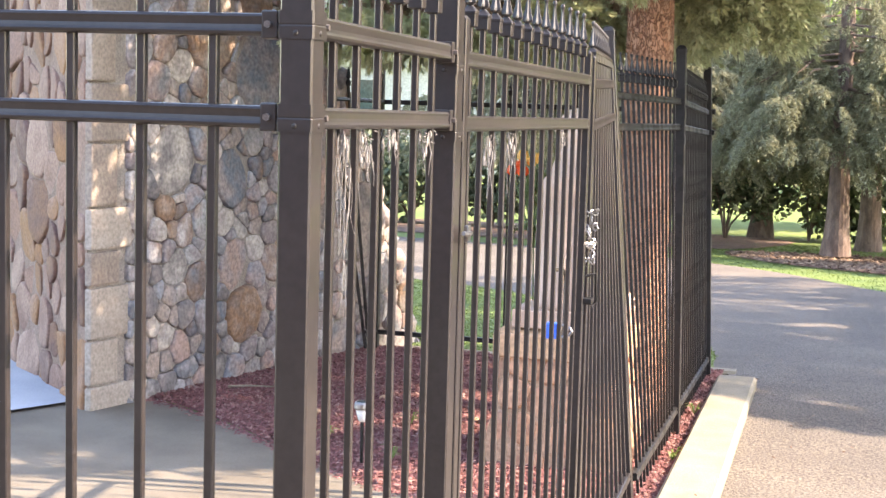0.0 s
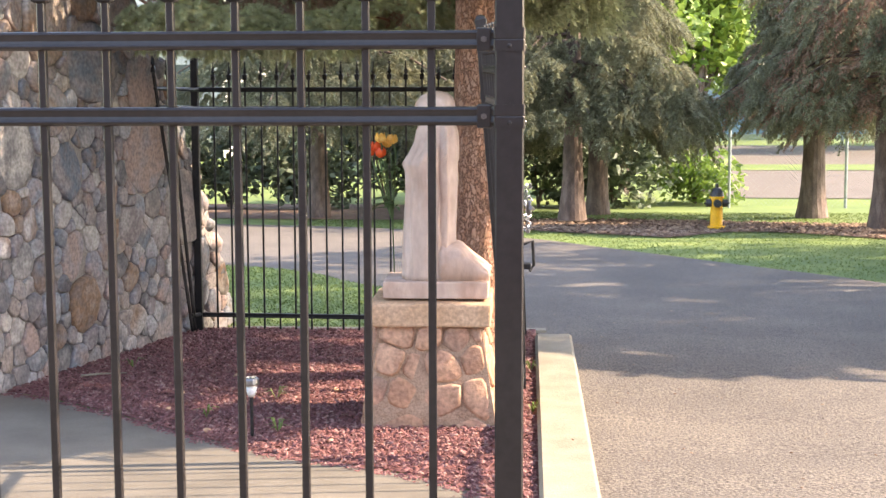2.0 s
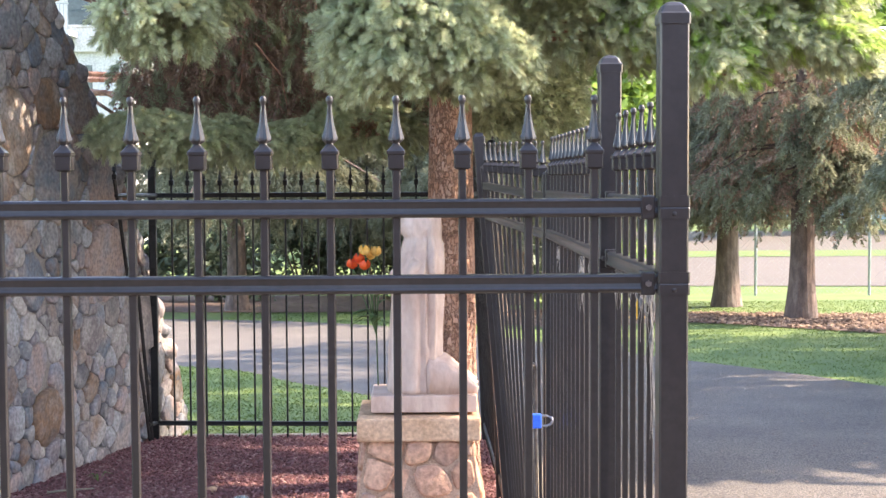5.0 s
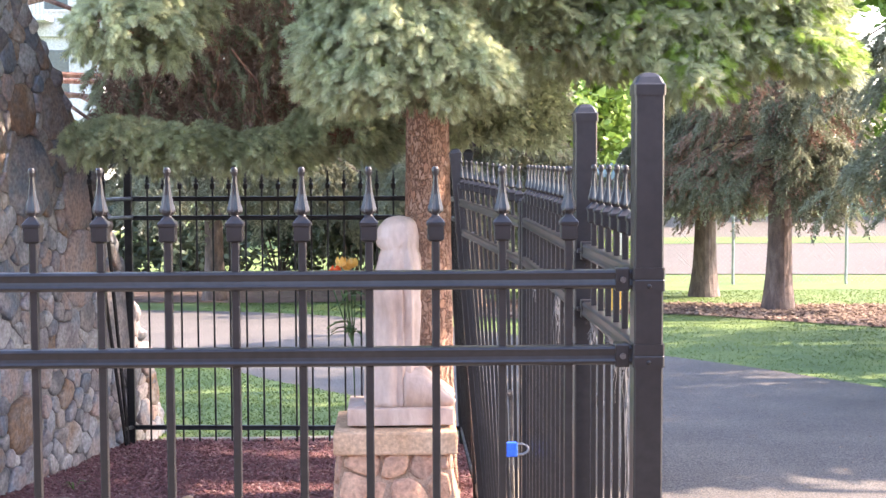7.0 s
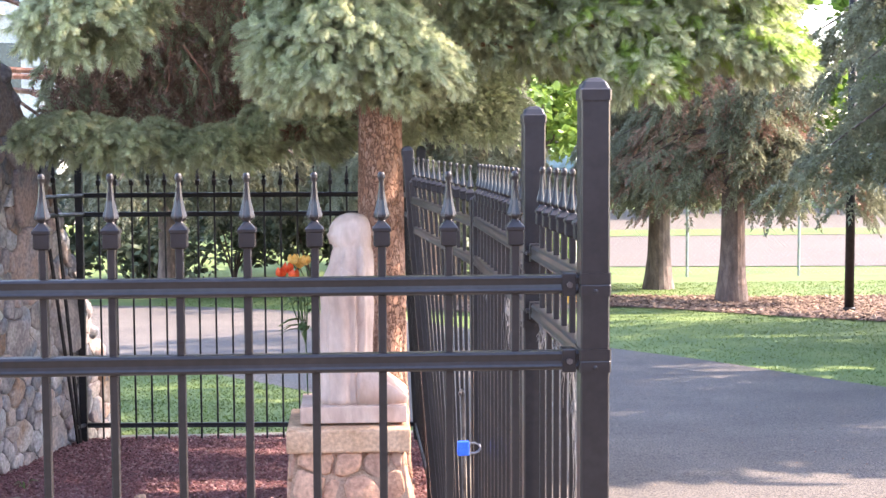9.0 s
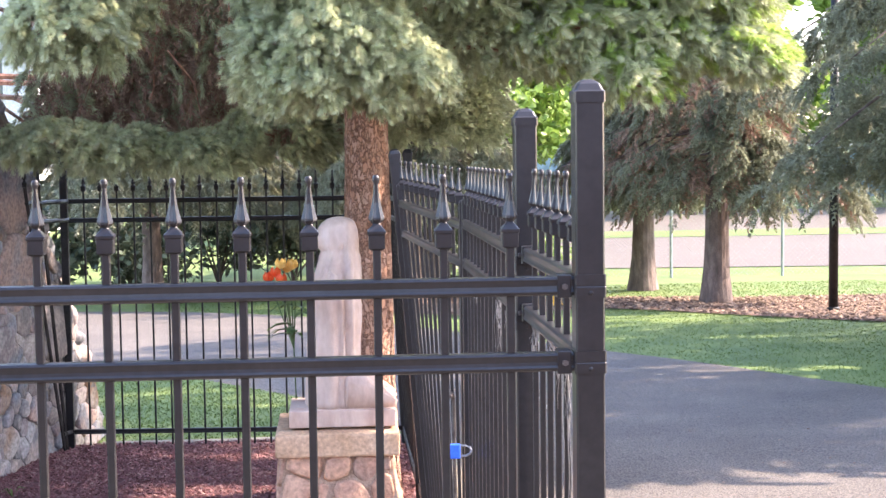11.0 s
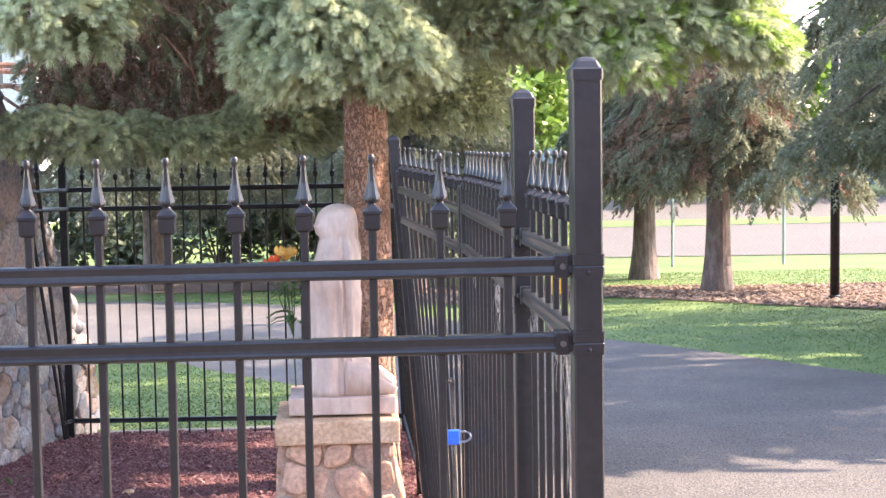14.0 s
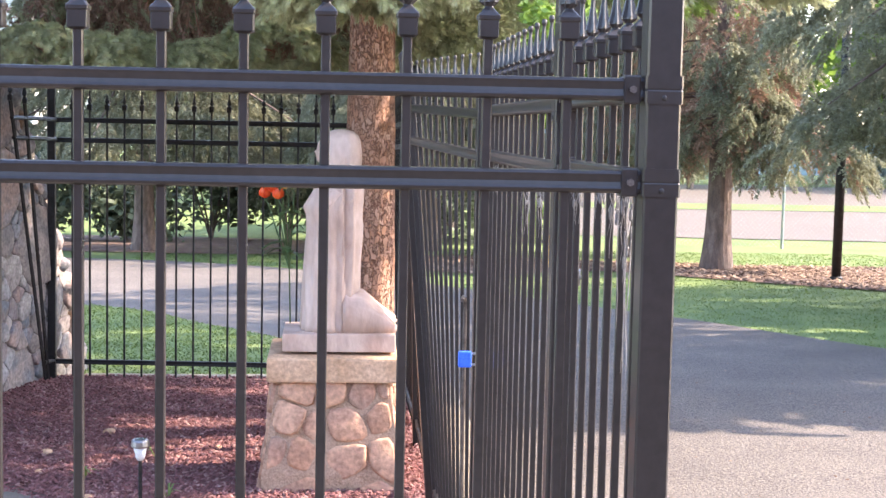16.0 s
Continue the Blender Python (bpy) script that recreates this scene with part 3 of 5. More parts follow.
# main face of the stone wall, running back from its corner to a battered far end
WALL_A, WALL_B = (-3.19, 5.32), (-2.3, 9.03)
wall_len = math.hypot(WALL_B[0] - WALL_A[0], WALL_B[1] - WALL_A[1])
wf = wall_frame(WALL_A, WALL_B)
END = [(wall_len, -0.3), (wall_len - 0.5, 0.73), (wall_len - 0.95, 1.44), (wall_len - 1.26, 1.91), (wall_len - 1.68, 2.42), (wall_len - 2.15, 2.9), (wall_len - 2.6, 3.5)]
face = [(0, -0.3)] + END + [(0, 3.5)]


def slab_along(frame_m, outline, depth, mat, name, mitre=0.0, end=0.0):
    bm = bmesh.new()
    v0 = [bm.verts.new(frame_m @ Vector((x, y, 0))) for x, y in outline]
    v1 = [bm.verts.new(frame_m @ Vector((x + (mitre if x < 0.01 else 0) - (end if x > 1 else 0), y, -depth))) for x, y in outline]
    bm.faces.new(v0)
    bm.faces.new(v1[::-1])
    for i in range(len(v0)):
        j = (i + 1) % len(v0)
        bm.faces.new((v0[i], v1[i], v1[j], v0[j]))
    return new(name, add_mesh(name, bm, mat))


wall_main = tagged(slab_along(wf, face, 0.55, MORTAR, "wall_stone", 0.52), "mortared field-stone wall with rounded grey and tan cobbles", "wall", kind="structure")
wf2 = wall_frame((-4.75, 6.95), WALL_A)
len2 = math.hypot(-4.75 - WALL_A[0], 6.95 - WALL_A[1])
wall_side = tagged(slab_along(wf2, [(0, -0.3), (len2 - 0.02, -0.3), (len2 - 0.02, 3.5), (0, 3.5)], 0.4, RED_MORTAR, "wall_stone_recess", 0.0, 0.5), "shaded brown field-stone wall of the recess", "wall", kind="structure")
sheet("recess_slab", [(-3.3, 5.6), (-3.75, 4.6), (-6.2, 5.2), (-5.2, 7.6)], SLAB_BLUE, 0.03, "grey-blue painted slab before the recess", "pavement")

# ---- statue on its pedestal ----
PX0, PX1, PY0, PY1, PZ = -0.83, -0.13, 4.9, 5.6, 0.45
ped = thing("pedestal", "squat field-stone pedestal with a sandstone slab", "pedestal")
bm = bmesh.new()
loft(bm, [[(PX0 + a, PY0 + a, z), (PX1 - a, PY0 + a, z), (PX1 - a, PY1 - a, z), (PX0 + a, PY1 - a, z)] for a, z in ((0.01, -0.2), (0.01, 0.0), (0.08, PZ + 0.005))])
part("core", bm, PED_MORTAR, ped)
bm = bmesh.new()
box(bm, ((PX0 + PX1) / 2, (PY0 + PY1) / 2, PZ + 0.06), (PX1 - PX0 - 0.06, PY1 - PY0 - 0.06, 0.12), 0.012)
part("slab", bm, SANDSTONE, ped, "worn tan sandstone slab")


def statue():
    """A kneeling robed and veiled figure, facing -x, as one plain skin of stone."""
    bm = bmesh.new()
    n, z0 = 72, 0.655
    # height, front x, back x, half depth
    secs = [(0.0, -0.168, 0.11, 0.165), (0.03, -0.166, 0.108, 0.16), (0.1, -0.162, 0.104, 0.152), (0.2, -0.158, 0.102, 0.15), (0.3, -0.153, 0.104, 0.15), (0.4, -0.148, 0.108, 0.15), (0.48, -0.143, 0.112, 0.152), (0.54, -0.145, 0.114, 0.158), (0.575, -0.15, 0.115, 0.163),
            (0.6, -0.16, 0.116, 0.166), (0.618, -0.163, 0.117, 0.166), (0.64, -0.148, 0.118, 0.166), (0.67, -0.128, 0.119, 0.163), (0.7, -0.112, 0.12, 0.156), (0.73, -0.1, 0.12, 0.143), (0.76, -0.092, 0.119, 0.122), (0.79, -0.086, 0.118, 0.105), (0.815, -0.078, 0.118, 0.097), (0.83, -0.082, 0.119, 0.095),
            (0.842, -0.098, 0.12, 0.096), (0.86, -0.102, 0.121, 0.097), (0.876, -0.106, 0.121, 0.097), (0.888, -0.112, 0.121, 0.096), (0.9, -0.1, 0.12, 0.095), (0.925, -0.097, 0.118, 0.092), (0.95, -0.084, 0.113, 0.085), (0.972, -0.066, 0.103, 0.072), (0.99, -0.04, 0.08, 0.05), (0.999, -0.01, 0.05, 0.028), (1.002, 0.015, 0.03, 0.01)]
    fine = []
    for (p, q) in zip(secs, secs[1:]):
        k = max(1, int((q[0] - p[0]) / 0.018))
        fine += [tuple(a + (b - a) * i / k for a, b in zip(p, q)) for i in range(k)]
    rings = []
    for z, f, b, d in fine + [secs[-1]]:
        c, r = (f + b) / 2, (b - f) / 2
        soft = min(1.0, max(0.1, (0.98 - z) * 2.2)) * (0.45 if 0.56 < z < 0.64 else 1)
        ring = []
        for i in range(n):
            a = 2 * math.pi * i / n
            ca, sa = math.cos(a), math.sin(a)
            w = a + 0.16 * noise.noise((ca * 1.5, sa * 1.5, z * 1.6)) + 0.1 * z
            fold = 0.012 * (abs(math.sin(w * 4.5)) ** 0.7 - 0.6) + 0.007 * math.sin(w * 15 + 3 * z) + 0.008 * noise.noise((ca * 3, sa * 3, z * 2.4))
            # the veil stands proud of the robe over the back half, with a hemmed edge
            edge = 0.055 - 0.03 * max(0, z - 0.6)
            x = c + r * ca
            veil = 0.016 if x > edge and z > 0.17 else 0.0
            groove = -0.016 if 0.0 < edge - x < 0.022 and 0.24 < z < 0.85 else 0.0
            belt = -0.006 if 0.575 < z < 0.588 and abs(sa) > 0.5 else 0.0
            k = fold * soft + (veil + groove) * min(1, (1.0 - z) * 4) + belt
            ring.append((c + (r + k * (0.4 if z > 0.8 else 1)) * math.copysign(abs(ca) ** 0.85, ca), (d + k) * math.copysign(abs(sa) ** 0.85, sa), z0 + z))
        rings.append(ring)
    loft(bm, rings)
    # the robe gathered over the lower legs behind
    rings = []
    for i in range(15):
        t = i / 14
        x = 0.04 + 0.262 * t
        h = 0.208 - 0.03 * t if t < 0.4 else 0.196 - 0.142 * (t - 0.4) / 0.6
        d = 0.165 - 0.03 * t * t
        ring = []
        for j in range(26):
            a = math.pi * j / 25
            k = 1 + (0.035 * math.sin(a * 9 + t * 6) + 0.03 * math.sin(a * 17 - t * 9)) * (0.4 + 0.6 * t)
            ring.append((x + 0.012 * math.sin(a * 6) * t, -d * math.copysign(abs(math.cos(a)) ** 0.7, math.cos(a)) * (0.5 + 0.5 * k), z0 + max(0.0, h * math.sin(a) ** 0.35 * k)))
        rings.append(ring)
    loft(bm, rings)
    # sleeves that meet before the breast
    for s in (-1, 1):
        tube(bm, [(0.0, s * 0.125, z0 + 0.7), (-0.04, s * 0.135, z0 + 0.64), (-0.09, s * 0.1, z0 + 0.605), (-0.135, s * 0.03, z0 + 0.62)], 0.045, 12, 0.024)
    box(bm, (0.022, 0, z0 - 0.042), (0.555, 0.42, 0.088), 0.006)
    me = add_mesh("statue", bm, MARBLE, smooth=False)
    me.polygons.foreach_set("use_smooth", [len(p.vertices) < 5 and p.center.z > z0 + 0.006 for p in me.polygons])
    ob = new("statue", me)
    ob.matrix_basis = pose(-0.475, 5.25, 0.015)
    return tagged(ob, "weathered white marble kneeling statue on a plinth", "statue")


statue()

# ---- flowers, lamp and small things round the statue ----
bouquet = thing("tulip_bouquet", "red and yellow artificial tulips beside the statue", "flowers")
rng = random.Random(4)
heads = [(-0.8, 1.36, 0), (-0.74, 1.38, 1), (-0.77, 1.33, 0), (-0.71, 1.4, 1), (-0.84, 1.33, 0), (-0.77, 1.41, 1)]
for i, (x, z, c) in enumerate(heads):
    y = 5.42 + 0.05 * math.sin(i * 2.1)
    part("stem", tube(bmesh.new(), [(-0.7, 5.42, 0.57), (-0.71, 5.42, 0.95), (x + 0.02, y, z - 0.06), (x, y, z - 0.02)], 0.004, 5), STEM, bouquet)
    bm = bmesh.new()
    for k in range(5):
        a = 2 * math.pi * k / 5 + i
        u = Vector((math.cos(a), math.sin(a), 0))
        w = Vector((-math.sin(a), math.cos(a), 0))
        o = Vector((x, y, z - 0.02))
        rows = [[o + u * r + w * s * ww + Vector((0, 0, h)) for s in (-1, 0, 1)] for r, ww, h in ((0.006, 0.006, 0), (0.024, 0.019, 0.015), (0.026, 0.018, 0.036), (0.02, 0.003, 0.055))]
        vs = [[bm.verts.new(p + u * (0.004 if j == 1 else 0)) for j, p in enumerate(row)] for row in rows]
        for r0, r1 in zip(vs, vs[1:]):
            for j in range(2):
                bm.faces.new((r0[j], r0[j + 1], r1[j + 1], r1[j]))
    part("tulip_head", bm, TULIP_YEL if c else TULIP_RED, bouquet, "yellow tulip head" if c else "red tulip head", smooth=True)
for k in range(20):
    a, h = rng.uniform(0, 6.28), rng.uniform(1.0, 1.28)
    bm = bmesh.new()
    o = Vector((-0.71, 5.42, h))
    d = Vector((math.cos(a) * 0.8 - 0.3, math.sin(a), 0.5)).normalized()
    s = d.cross(Vector((0, 0, 1))).normalized()
    vs = []
    for t, w in ((0, 0.004), (0.3, 0.014), (0.65, 0.013), (1.0, 0.001)):
        p = o + d * (t * 0.16) + Vector((0, 0, -0.09 * t * t))
        vs.append([bm.verts.new(p - s * w), bm.verts.new(p + Vector((0, 0, -0.004))), bm.verts.new(p + s * w)])
    for r0, r1 in zip(vs, vs[1:]):
        for j in range(2):
            bm.faces.new((r0[j], r0[j + 1], r1[j + 1], r1[j]))
    part("leaf", bm, STEM, bouquet)

lampx, lampy = -1.36, 4.62
gz = g(lampy)
sl = thing("solar_lamp", "small chrome solar garden lamp on a black stake", "garden lamp", pose(lampx, lampy, gz))
part("stake", loft(bmesh.new(), [circle(0.009, -0.02, 8), circle(0.009, 0.24, 8)]), PAINT_FAR, sl)
part("diffuser", loft(bmesh.new(), [circle(0.014, 0.235, 14), circle(0.022, 0.25, 14), circle(0.033, 0.3, 14)]), CLEAR, sl, smooth=True)
part("cap", loft(bmesh.new(), [circle(0.041, 0.298, 16), circle(0.043, 0.304, 16), circle(0.041, 0.325, 16), circle(0.036, 0.332, 16)]), STEEL, sl, "round chrome cap")
part("solar_panel", box(bmesh.new(), (0, 0, 0.334), (0.045, 0.045, 0.004)), GLASS_DARK, sl)
st = thing("spotlight_stake", "low black garden spotlight beside the wall", "garden lamp", pose(-3.12, 5.7, g(5.7)))
part("stake", loft(bmesh.new(), [square(0.012, -0.02), square(0.01, 0.13)]), PAINT_FAR, st)
part("head", box(bmesh.new(), (0, 0, 0.2), (0.08, 0.05, 0.045), 0.008, pose(0, 0, 0, 0, 12, 0)), PAINT_FAR, st)
part("neck", tube(bmesh.new(), [(0, 0, 0.12), (0.012, 0, 0.16), (0, 0, 0.19)], 0.006, 6), PAINT_FAR, st)
rng = random.Random(31)
for x, y, r in ((-2.0, 5.75, 0.026), (-1.95, 5.3, 0.018), (-1.62, 4.75, 0.02), (-1.1, 5.9, 0.018), (-0.95, 4.55, 0.016), (-1.75, 6.3, 0.028)):
    bm = bmesh.new()
    bmesh.ops.create_icosphere(bm, subdivisions=2, radius=r)
    for v in bm.verts:
        v.co = Vector((v.co.x * 1.3, v.co.y, v.co.z * 0.7)) * (1 + 0.3 * noise.noise(v.co * 25 + Vector((x, y, 0)) * 7))
    pb = tagged(new("pebble", add_mesh("pebble", bm, SANDSTONE, smooth=True)), "tan pebble lying on the red mulch", "stone", group="pebbles")
    pb.matrix_basis = pose(x, y, g(y) + 0.02 + r * 0.4, 0, 0, rng.uniform(0, 360))
stick = tagged(new("stick", add_mesh("stick", tube(bmesh.new(), [(-2.72, 6.2, -0.08), (-2.6, 6.24, -0.075), (-2.46, 6.3, -0.08)], 0.008, 6, 0.004), KERB)), "pale dry stick on the mulch", "stick")
for k, (x, y) in enumerate(((-1.25, 4.75), (-1.7, 5.1), (-2.5, 6.6), (-1.4, 5.6), (0.05, 6.6), (0.06, 5.3))):
    bm = bmesh.new()
    for q in range(9):
        a = rng.uniform(0, 6.28)
        d = Vector((math.cos(a), math.sin(a), 0))
        o = Vector((x, y, g(y) + 0.02))
        L = rng.uniform(0.05, 0.11)
        s = d.cross(Vector((0, 0, 1))) * 0.006
        p = [o, o + d * L * 0.4 + Vector((0, 0, L * 0.7)), o + d * L + Vector((0, 0, L * 0.6))]
        v = [bm.verts.new(p[0]), bm.verts.new(p[1] - s), bm.verts.new(p[2]), bm.verts.new(p[1] + s)]
        bm.faces.new(v)
    tagged(new("weed", add_mesh("weed", bm, BLADE)), "small green weed sprouting from the mulch", "weed", group="weeds")

# ---- gate lock, latch, chain and cobwebs ----
lk = thing("padlock", "blue padlock hanging on the gate chain", "padlock", pose(-0.065, 2.5, 0.985, 0, 90, 4))
part("body", box(bmesh.new(), (0, 0, 0.004), (0.052, 0.024, 0.042), 0.006), BLUE, lk)
part("shackle", tube(bmesh.new(), [(-0.018, 0, 0.026), (-0.018, 0, 0.045), (-0.011, 0, 0.06), (0, 0, 0.066), (0.011, 0, 0.06), (0.018, 0, 0.045), (0.018, 0, 0.026)], 0.0045, 8), STEEL, lk, "bright steel shackle")
lt = thing("gate_latch", "galvanised latch fork on the gate post", "latch", pose(0.036, 0.9, 1.43))
part("plate", box(bmesh.new(), (0.0, 0.03, 0), (0.01, 0.03, 0.036), 0.003), STEEL, lt)
part("bar", tube(bmesh.new(), [(0.004, -0.022, 0.004), (0.01, 0.0, 0.0), (0.006, 0.035, 0.0)], 0.005, 8), STEEL, lt)
ch = thing("gate_chain", "steel chain wrapped round both gate uprights", "chain")
rr = random.Random(2)
for k in range(20):
    f = k / 20
    c = Vector((0.024 + 0.014 * math.sin(k * 2.1), 2.65 + 0.028 * math.cos(k * 1.7), 1.35 - 0.16 * f + 0.015 * math.sin(k)))
    turn = pose(c.x, c.y, c.z, rr.uniform(0, 180), rr.uniform(-40, 40), rr.uniform(0, 180))
    pts = [turn @ Vector((0, 0.014 * math.cos(b), 0.008 * math.sin(b))) for b in (j * math.pi / 4 for j in range(9))]
    part("link", tube(bmesh.new(), pts, 0.0027, 5), STEEL, ch)
part("bolt", tube(bmesh.new(), [(0.04, 2.62, 1.36), (0.04, 2.69, 1.36)], 0.006, 8), STEEL, ch)
hs = thing("gate_hasp", "small dark bolt latch on the gate upright", "latch", pose(0.02, 2.62, 1.07))
part("bolt", tube(bmesh.new(), [(0.0, 0.0, 0.08), (0.03, 0.01, 0.09), (0.035, 0.02, 0.0), (0.02, 0.01, -0.02)], 0.006, 6), PAINT_FAR, hs)
part("keeper", box(bmesh.new(), (0.01, 0.0, 0.0), (0.03, 0.04, 0.02), 0.003), PAINT_FAR, hs)

dr = thing("gate_drop_rod", "dark bent steel drop rod behind the gate chain", "drop rod", pose(-0.03, 2.64, 0.0))
part("rod", tube(bmesh.new(), [(-0.04, -0.1, 1.17), (-0.03, -0.03, 1.172), (-0.022, 0.0, 1.155), (-0.02, 0.01, 1.12), (-0.02, 0.01, 0.1)], 0.0065, 8), DULL, dr)


def cobweb(x, y, z, h, seed):
    """A hanging tangle of dusty threads under a rail, some of them matted together."""
    r = random.Random(seed)
    bm = bmesh.new()
    for k in range(24):
        top = Vector((x + r.uniform(-0.012, 0.012), y + r.uniform(-0.04, 0.04), z - 0.25 * h * r.random() ** 2))
        fall = h * r.random() ** 1.8
        pts = [top]
        for q in range(4):
            pts.append(pts[-1] + Vector((r.uniform(-0.005, 0.005), r.uniform(-0.009, 0.009), -fall / 4)))
        tube(bm, pts, r.choice((0.0004, 0.0006, 0.0009, 0.0016)), 4, 0.0004)
    for k in range(9):
        c = Vector((x + r.uniform(-0.01, 0.01), y + r.uniform(-0.03, 0.03), z - h * 0.5 * r.random()))
        bmesh.ops.create_icosphere(bm, subdivisions=1, radius=1, matrix=Matrix.LocRotScale(c, None, (0.003, r.uniform(0.003, 0.007), r.uniform(0.006, 0.016))))
    tagged(new("cobweb", add_mesh("cobweb", bm, WEB)), "dusty grey cobweb clinging to the fence rail", "cobweb", kind="stuff")


for a in ((0, 0.2, 1.655, 0.3, 1), (0.0, 0.3, 1.655, 0.12, 2), (0.0, 0.47, 1.655, 0.07, 3), (0.0, 0.7, 1.65, 0.1, 4), (0.0, 1.25, 1.63, 0.14, 5), (0.0, 1.5, 1.63, 0.16, 6), (0.0, 2.2, 1.62, 0.1, 7), (0.0, 2.63, 1.28, 0.12, 8)):
    cobweb(*a)

# ---- fire hydrant ----
hy = thing("fire_hydrant", "yellow fire hydrant with black caps on the lawn", "fire hydrant", pose(3.2, 22.6, g(22.6) + 0.01))
part("barrel", loft(bmesh.new(), [circle(0.15, 0.0, 16), circle(0.15, 0.03, 16), circle(0.105, 0.035, 16), circle(0.1, 0.5, 16), circle(0.125, 0.505, 16), circle(0.125, 0.535, 16)]), YELLOW, hy, smooth=False)
part("bonnet", loft(bmesh.new(), [circle(0.125, 0.535, 16), circle(0.11, 0.6, 16), circle(0.07, 0.66, 16), circle(0.03, 0.68, 16), circle(0.03, 0.74, 16), circle(0.02, 0.75, 16)]), BLACKCAP, hy, "black domed bonnet")
for a in (0, 90, 180):
    bm = bmesh.new()
    bmesh.ops.create_cone(bm, cap_ends=True, segments=12, radius1=0.07, radius2=0.062, depth=0.09, matrix=Matrix.Rotation(radians(a + 180), 4, "Z") @ pose(0.135, 0, 0.42, 0, 90, 0))
    cp = part("outlet_cap", bm, BLACKCAP, hy, "black outlet cap")
    bm = bmesh.new()
    bmesh.ops.create_cone(bm, cap_ends=True, segments=5, radius1=0.018, radius2=0.018, depth=0.04, matrix=Matrix.Rotation(radians(a + 180), 4, "Z") @ pose(0.19, 0, 0.42, 0, 90, 0))
    part("nut", bm, BLACKCAP, cp)

# ---- foliage ----


def twig(rings, per, length, needle, width, seed):
    """A shoot as a brush of needles, pointing along +x."""
    r = random.Random(seed)
    v, f = [], []
    for i in range(rings):
        t = i / (rings - 1)
        for k in range(per):
            a = 2 * math.pi * (k + 0.5 * (i % 2)) / per + r.uniform(-0.3, 0.3)
            u = np.array((0, math.cos(a), math.sin(a)))
            s = np.array((0, -math.sin(a), math.cos(a)))
            o = np.array((length * t * 0.92, 0, 0))
            tip = o + u * needle * (1 - 0.35 * t ** 3) * r.uniform(0.8, 1.1) + np.array((needle * (0.55 + 0.5 * t), 0, 0))
            b = len(v)
            v += [o + u * 0.002 - s * width / 2, o + u * 0.002 + s * width / 2, tip]
            f.append((b, b + 1, b + 2))
    return np.array(v, np.float32), np.array(f, np.int32)


def aim(p, d, roll, s):
    """A pose with +x along d."""
    d = Vector(d).normalized()
    y = d.cross(Vector((0, 0, 1)) if abs(d.z) < 0.97 else Vector((0, 1, 0))).normalized()
    z = d.cross(y)
    c, n = math.cos(roll), math.sin(roll)
    y, z = y * c + z * n, z * c - y * n
    return [[d.x * s, y.x * s, z.x * s, p[0]], [d.y * s, y.y * s, z.y * s, p[1]], [d.z * s, y.z * s, z.z * s, p[2]], [0, 0, 0, 1]]


def bough(rng, base, tip, spread, n, droop, scale, shoots, limbs, r0=0.03, hang=0.35):
    """A limb from base to tip with side sprays; the shoots' poses and the limb's points are added to the lists."""
    base, tip = Vector(base), Vector(tip)
    mid = base.lerp(tip, 0.55) + Vector((0, 0, droop))
    pts = [base * (1 - t) ** 2 + mid * (2 * t * (1 - t)) + tip * t * t for t in (i / 7 for i in range(8))]
    limbs.append((pts, r0))
    for _ in range(n):
        t = 0.12 + 0.88 * rng.random() ** 0.6
        p = base * (1 - t) ** 2 + mid * (2 * t * (1 - t)) + tip * t * t
        ax = ((mid - base) * (1 - t) + (tip - mid) * t).normalized()
        lat = ax.cross(Vector((0, 0, 1))).normalized() * rng.choice((-1, 1))
        reach = spread * (0.25 + 0.75 * (1 - t)) * rng.uniform(0.3, 1.0)
        d = (ax * 0.75 + lat * rng.uniform(0.2, 1.1) + Vector((0, 0, rng.uniform(-0.35, 0.1)))).normalized()
        k = max(2, int(reach / (0.06 * scale)))
        for j in range(k):
            s = (j + rng.random()) / k
            q = p + d * reach * s + Vector((rng.uniform(-1, 1), rng.uniform(-1, 1), -hang * reach * s * s * 2 + rng.uniform(-0.6, 0.35))) * 0.05 * scale + Vector((0, 0, -hang * reach * s * s))
            e = (d + lat * rng.uniform(-0.5, 0.7) + Vector((rng.uniform(-0.5, 0.5), rng.uniform(-0.5, 0.5), rng.uniform(-0.9, 0.25)))).normalized()
            shoots.append(aim(q, e, rng.uniform(0, 6.28), scale * rng.uniform(0.75, 1.2)))


def spray(rng, p, d, length, step, scale, droop, shoots):
    """A feathered twig: shoots in pairs along a drooping line, shorter towards its tip."""
    d = Vector(d).normalized()
    lat = d.cross(Vector((0, 0, 1)))
    lat = lat.normalized() if lat.length > 0.05 else Vector((1, 0, 0))
    k = max(2, int(length / step))
    for j in range(k):
        s = (j + 0.5) / k
        q = p + d * (length * s) + Vector((0, 0, -droop * length * s * s))
        for side in (-1, 1):
            e = d * 0.75 + lat * side * rng.uniform(0.45, 0.95) + Vector((0, 0, -droop * s - rng.uniform(0.0, 0.5)))
            shoots.append(aim(q, e, rng.uniform(0, 6.28), scale * (1.15 - 0.45 * s) * rng.uniform(0.8, 1.15)))
    shoots.append(aim(p + d * length * 0.92 + Vector((0, 0, -droop * length * 0.85)), d + Vector((0, 0, -2 * droop)), rng.uniform(0, 6.28), scale))


